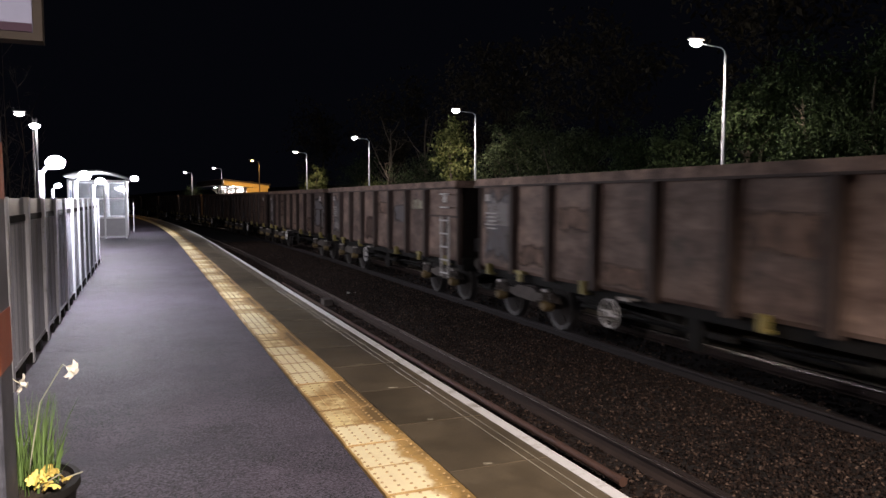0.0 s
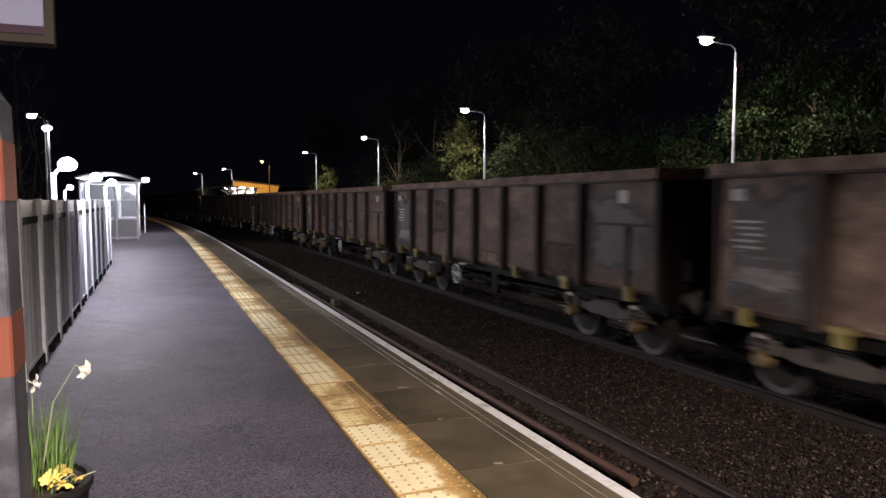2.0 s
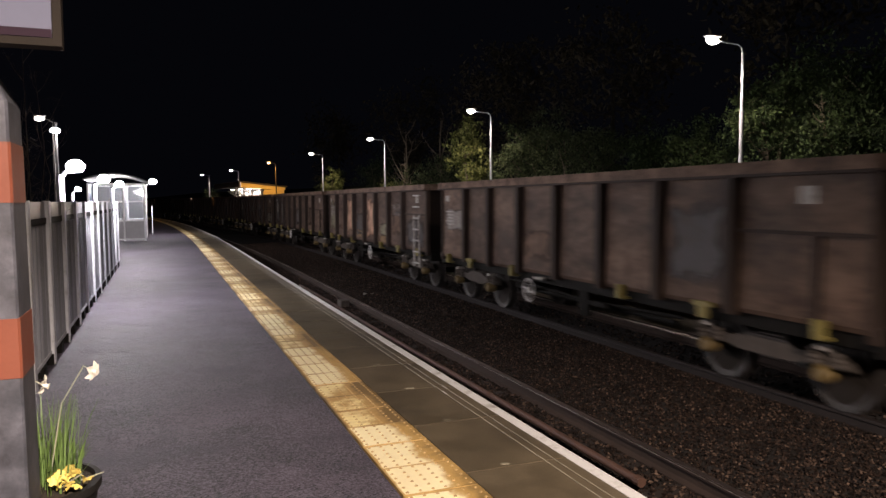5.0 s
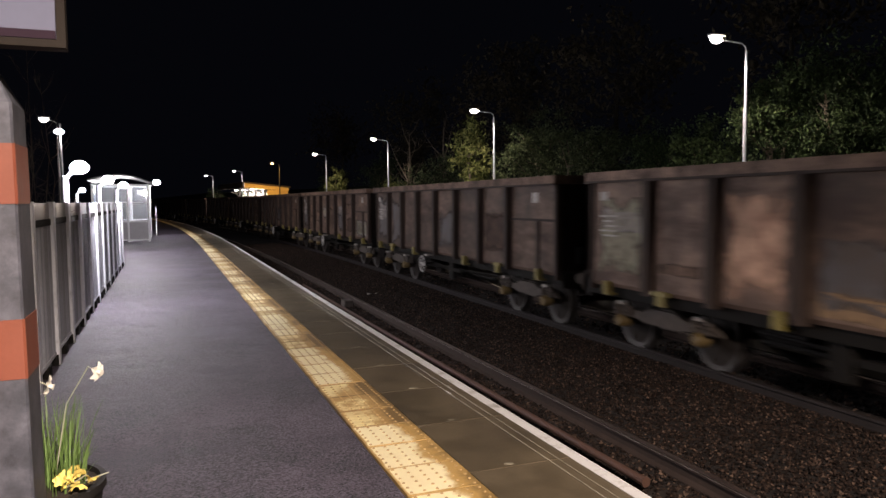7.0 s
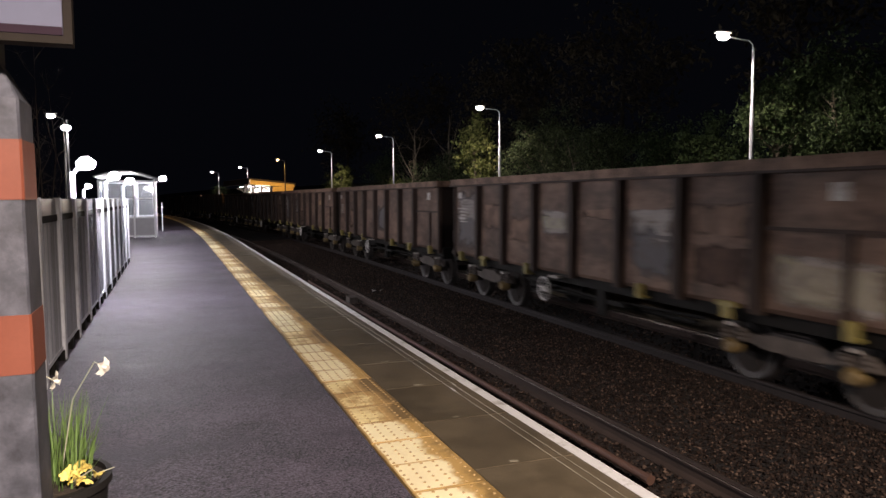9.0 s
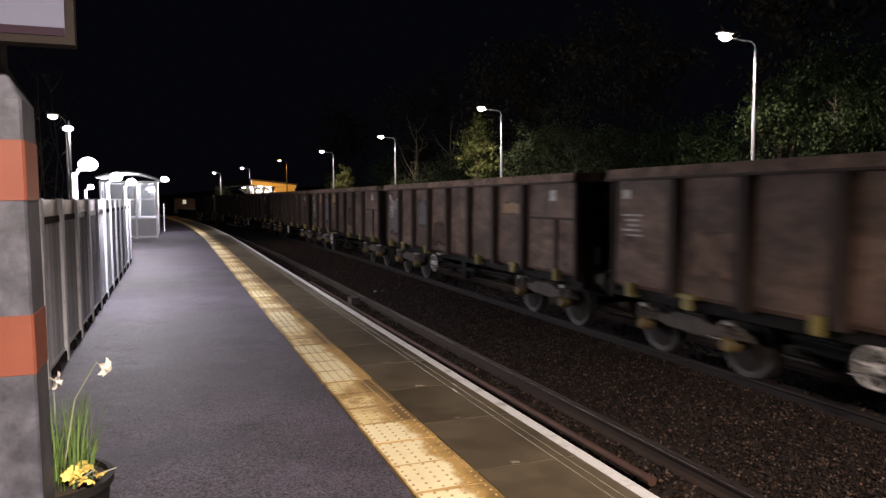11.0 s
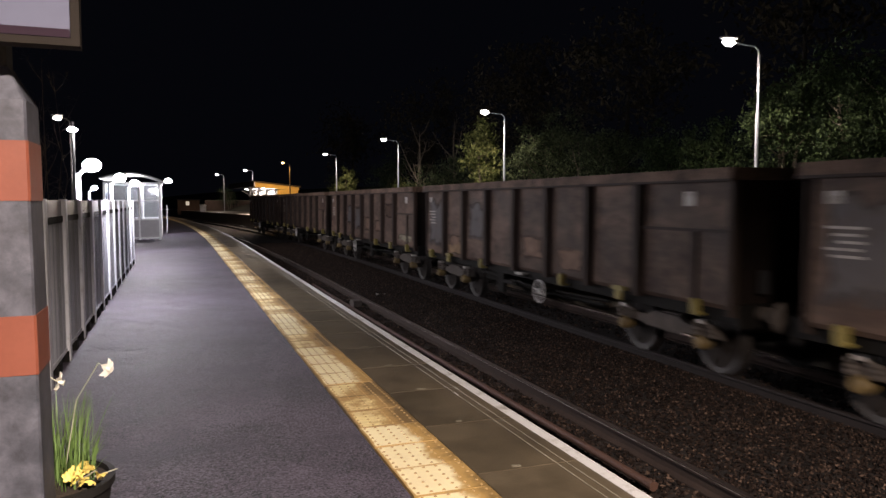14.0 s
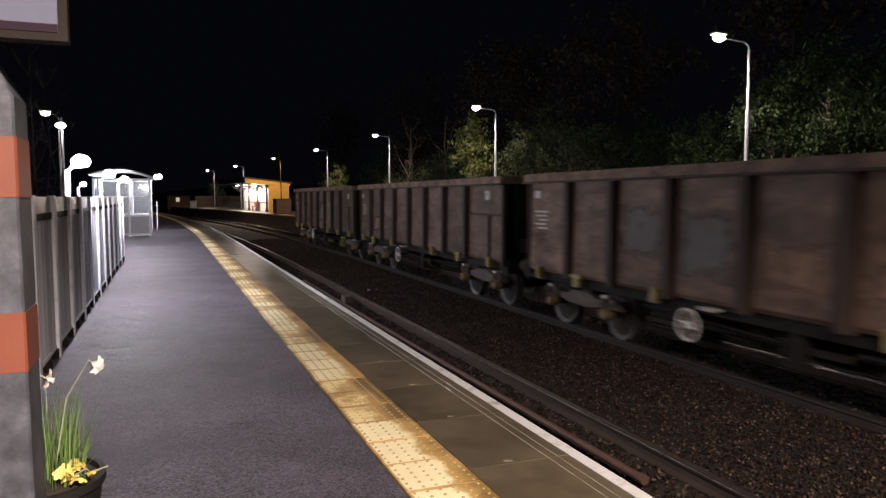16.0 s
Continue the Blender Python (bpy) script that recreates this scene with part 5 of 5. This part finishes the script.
for x0, w in ((2.038, 0.0055), (2.100, 0.004)):
    part("thin_line", sweep("thin_line", [(x0, 0.001), (x0 + 0.001, 0.0035), (x0 + w, 0.0035), (x0 + w + 0.001, 0.001)], -24, 60, GROOVE, step=1.0), GROOVE, edge, "thin worn guide line")


for x0, y0 in ((2.036, 5.19), (2.098, 5.34)):
    part("paint_dab", Geo().box(x0, x0 + 0.011, y0, y0 + 0.10, 0.002, 0.0045), LINE_WHITE, edge, "bright fresh piece of guide line")


# blisters browned all over to stand for their shaded sides
BLISTER = material("shade_toned_blister", (0.42, 0.28, 0.115), 0.55, vary=0.2)
TILE_W = 0.425


def tile_mesh(bumps, mat):
    g = Geo()
    w = TILE_W
    g.add([(0.004, 0.005, 0.004), (w - 0.004, 0.005, 0.004), (w - 0.004, 0.395, 0.004), (0.004, 0.395, 0.004), (0.0, 0.0, -0.03), (w, 0.0, -0.03), (w, 0.4, -0.03), (0.0, 0.4, -0.03)],
          [(0, 1, 2, 3), (4, 5, 1, 0), (5, 6, 2, 1), (6, 7, 3, 2), (7, 4, 0, 3)])
    if bumps:
        for i in range(6):
            for j in range(6):
                cx, cy = 0.034 + 0.0714 * i, 0.033 + 0.0668 * j
                lo = [(cx + 0.0105 * math.cos(a), cy + 0.0105 * math.sin(a), 0.004) for a in [k * 1.0472 for k in range(6)]]
                hi = [(cx + 0.0065 * math.cos(a), cy + 0.0065 * math.sin(a), 0.009) for a in [k * 1.0472 for k in range(6)]]
                g.add(lo + hi, [(k, (k + 1) % 6, 6 + (k + 1) % 6, 6 + k) for k in range(6)] + [(6, 7, 8, 9, 10, 11)])
    me = g.mesh("tile", mat)
    me.materials.append(BLISTER)
    for poly in me.polygons[5:]:
        poly.material_index = 1
    return me


strip = empty("tactile_strip", pose(0, 0, 0), "strip of buff blister paving tiles, some soiled", "tactile paving", kind="structure")
TILES = {(b, w): tile_mesh(b, TACTILE_WORN if w else TACTILE) for b in (0, 1) for w in (0, 1)}
rnd = random.Random(8)
k, run, worn = 0, 0, 0
for k in range(-50, 190):
    s = 0.25 + 0.4 * k
    if run == 0:
        worn = 0 if worn else 1
        run = rnd.choice((1, 2, 2)) if worn else rnd.choice((1, 2, 3, 4))
    run -= 1
    w = 1 if k in (11, 12, 13) else 0 if k < 18 else worn
    x, y, a = along(s, 1.111)
    part("tile", TILES[(1 if s < 22 else 0, w)], TACTILE, strip, "", pose(x, y, random.uniform(-0.0015, 0.0015), random.uniform(-0.15, 0.15), random.uniform(-0.15, 0.15), math.degrees(a)))

# ---- sleepers and loose ballast ----
bed = empty("sleepers", pose(0, 0, 0), "dark old timber sleepers half buried in ballast", "sleeper", kind="structure")
sleeper_mesh = Geo().box(-1.3, 1.3, -0.125, 0.125, -0.12, 0.0, 0.015).mesh("sleeper", SLEEPER)
for xb in (3.6725,):
    for k in range(110):
        part("sleeper", sleeper_mesh, SLEEPER, bed, "", spot(-13.0 + 0.7 * k, xb, -1.108))


def stones(name, x0, x1, s0, s1, count, size, base, label, seed):
    """Loose angular stones scattered over a strip, as one mesh."""
    rnd = np.random.default_rng(seed)
    shape = np.array([(1, 0, 0), (-1, 0, 0), (0, 1, 0), (0, -1, 0), (0, 0, 1), (0, 0, -1)], float)
    faces = np.array([(0, 2, 4), (2, 1, 4), (1, 3, 4), (3, 0, 4), (2, 0, 5), (1, 2, 5), (3, 1, 5), (0, 3, 5)])
    u = rnd.random(count)
    s = s0 + (s1 - s0) * u ** 1.5
    x = rnd.uniform(x0, x1, count)
    z = np.array([base(a) for a in x]) + rnd.uniform(-0.012, 0.03, count)
    r = size * rnd.uniform(0.55, 1.3, count) * (1 + 0.5 * u ** 1.5)
    v = shape[None] * rnd.uniform(0.6, 1.1, (count, 6, 3)) + rnd.normal(0, 0.22, (count, 6, 3))
    q = rnd.normal(0, 1, (count, 4))
    q /= np.linalg.norm(q, axis=1)[:, None]
    w_, i_, j_, k_ = q.T
    rot = np.stack([1 - 2 * (j_ * j_ + k_ * k_), 2 * (i_ * j_ - k_ * w_), 2 * (i_ * k_ + j_ * w_), 2 * (i_ * j_ + k_ * w_), 1 - 2 * (i_ * i_ + k_ * k_), 2 * (j_ * k_ - i_ * w_), 2 * (i_ * k_ - j_ * w_), 2 * (j_ * k_ + i_ * w_), 1 - 2 * (i_ * i_ + j_ * j_)], 1).reshape(-1, 3, 3)
    v = np.einsum("nij,nkj->nki", rot, v) * (r[:, None, None] * (1, 1, 0.8))
    bend = np.where(s > BEND, (s - BEND) ** 2 / (2 * RADIUS), 0)
    v += np.stack([x - bend, s, z], 1)[:, None, :]
    me = bpy.data.meshes.new(name)
    tris = (faces[None] + np.arange(count)[:, None, None] * 6).reshape(-1, 3)
    me.from_pydata(v.reshape(-1, 3).tolist(), [], tris.tolist())
    me.materials.append(STONE_MIX)
    tagged(new(name, me), label, "ballast", kind="stuff")


def bed_height(x):
    return np.interp(x, (1.9, 4.2, 4.75, 5.8, 6.95, 7.3, 7.6, 9.7), (-1.15, -1.12, -1.09, -1.05, -1.045, -1.09, -1.12, -1.15))


def stone_mix(name, steps):
    """Stones that each take one tone of a ramp, most of them dark."""
    m = material(name, (0.03, 0.02, 0.016), 0.8, vary=0.1, fine=60, bump=0.3, specular=0.2)
    n, l = m.node_tree.nodes, m.node_tree.links
    geo, ramp = n.new("ShaderNodeNewGeometry"), n.new("ShaderNodeValToRGB")
    while len(ramp.color_ramp.elements) < len(steps):
        ramp.color_ramp.elements.new(0.5)
    for e, (at, tone) in zip(ramp.color_ramp.elements, steps):
        e.position, e.color = at, (*tone, 1)
    l.new(geo.outputs["Random Per Island"], ramp.inputs["Fac"])
    l.new(ramp.outputs["Color"], n["Principled BSDF"].inputs["Base Color"])
    return m


STONE_MIX = stone_mix("loose_ballast_stone", ((0.0, (0.005, 0.0033, 0.0027)), (0.38, (0.016, 0.0100, 0.0078)), (0.70, (0.031, 0.0195, 0.0145)), (0.90, (0.066, 0.0425, 0.0315)), (1.0, (0.150, 0.102, 0.076))))
stones("ballast_stones", 4.5, 7.18, 2.0, 45, 110000, 0.0175, bed_height, "loose brown angular ballast stones between the tracks", 1)
stones("ballast_stones", 3.0, 4.36, 2.0, 40, 42000, 0.022, bed_height, "loose dark ballast stones between the near rails", 2)
stones("ballast_stones", 4.5, 7.18, -9.0, 2.0, 14000, 0.024, bed_height, "loose brown angular ballast stones beside the platform", 4)
stones("ballast_stones", 3.0, 4.36, -9.0, 2.0, 8000, 0.024, bed_height, "loose dark ballast stones between the rails", 5)
stones("ballast_stones", 7.32, 9.3, 2.0, 60, 7000, 0.036, bed_height, "loose dark ballast stones under the train", 3)
litter = empty("litter", pose(5.05, 19.0, -1.04), "scrap of white paper lying on the ballast", "litter")
part("scrap", Geo().add([(0, 0, 0), (0.12, 0.02, 0.04), (0.14, 0.12, 0.02), (0.02, 0.1, 0.06)], [(0, 1, 2), (0, 2, 3)]).add([(0.2, 0, 0.02), (0.3, 0.03, 0.05), (0.28, 0.1, 0.01)], [(0, 1, 2)]), WHITE_PAINT, litter)


motions()
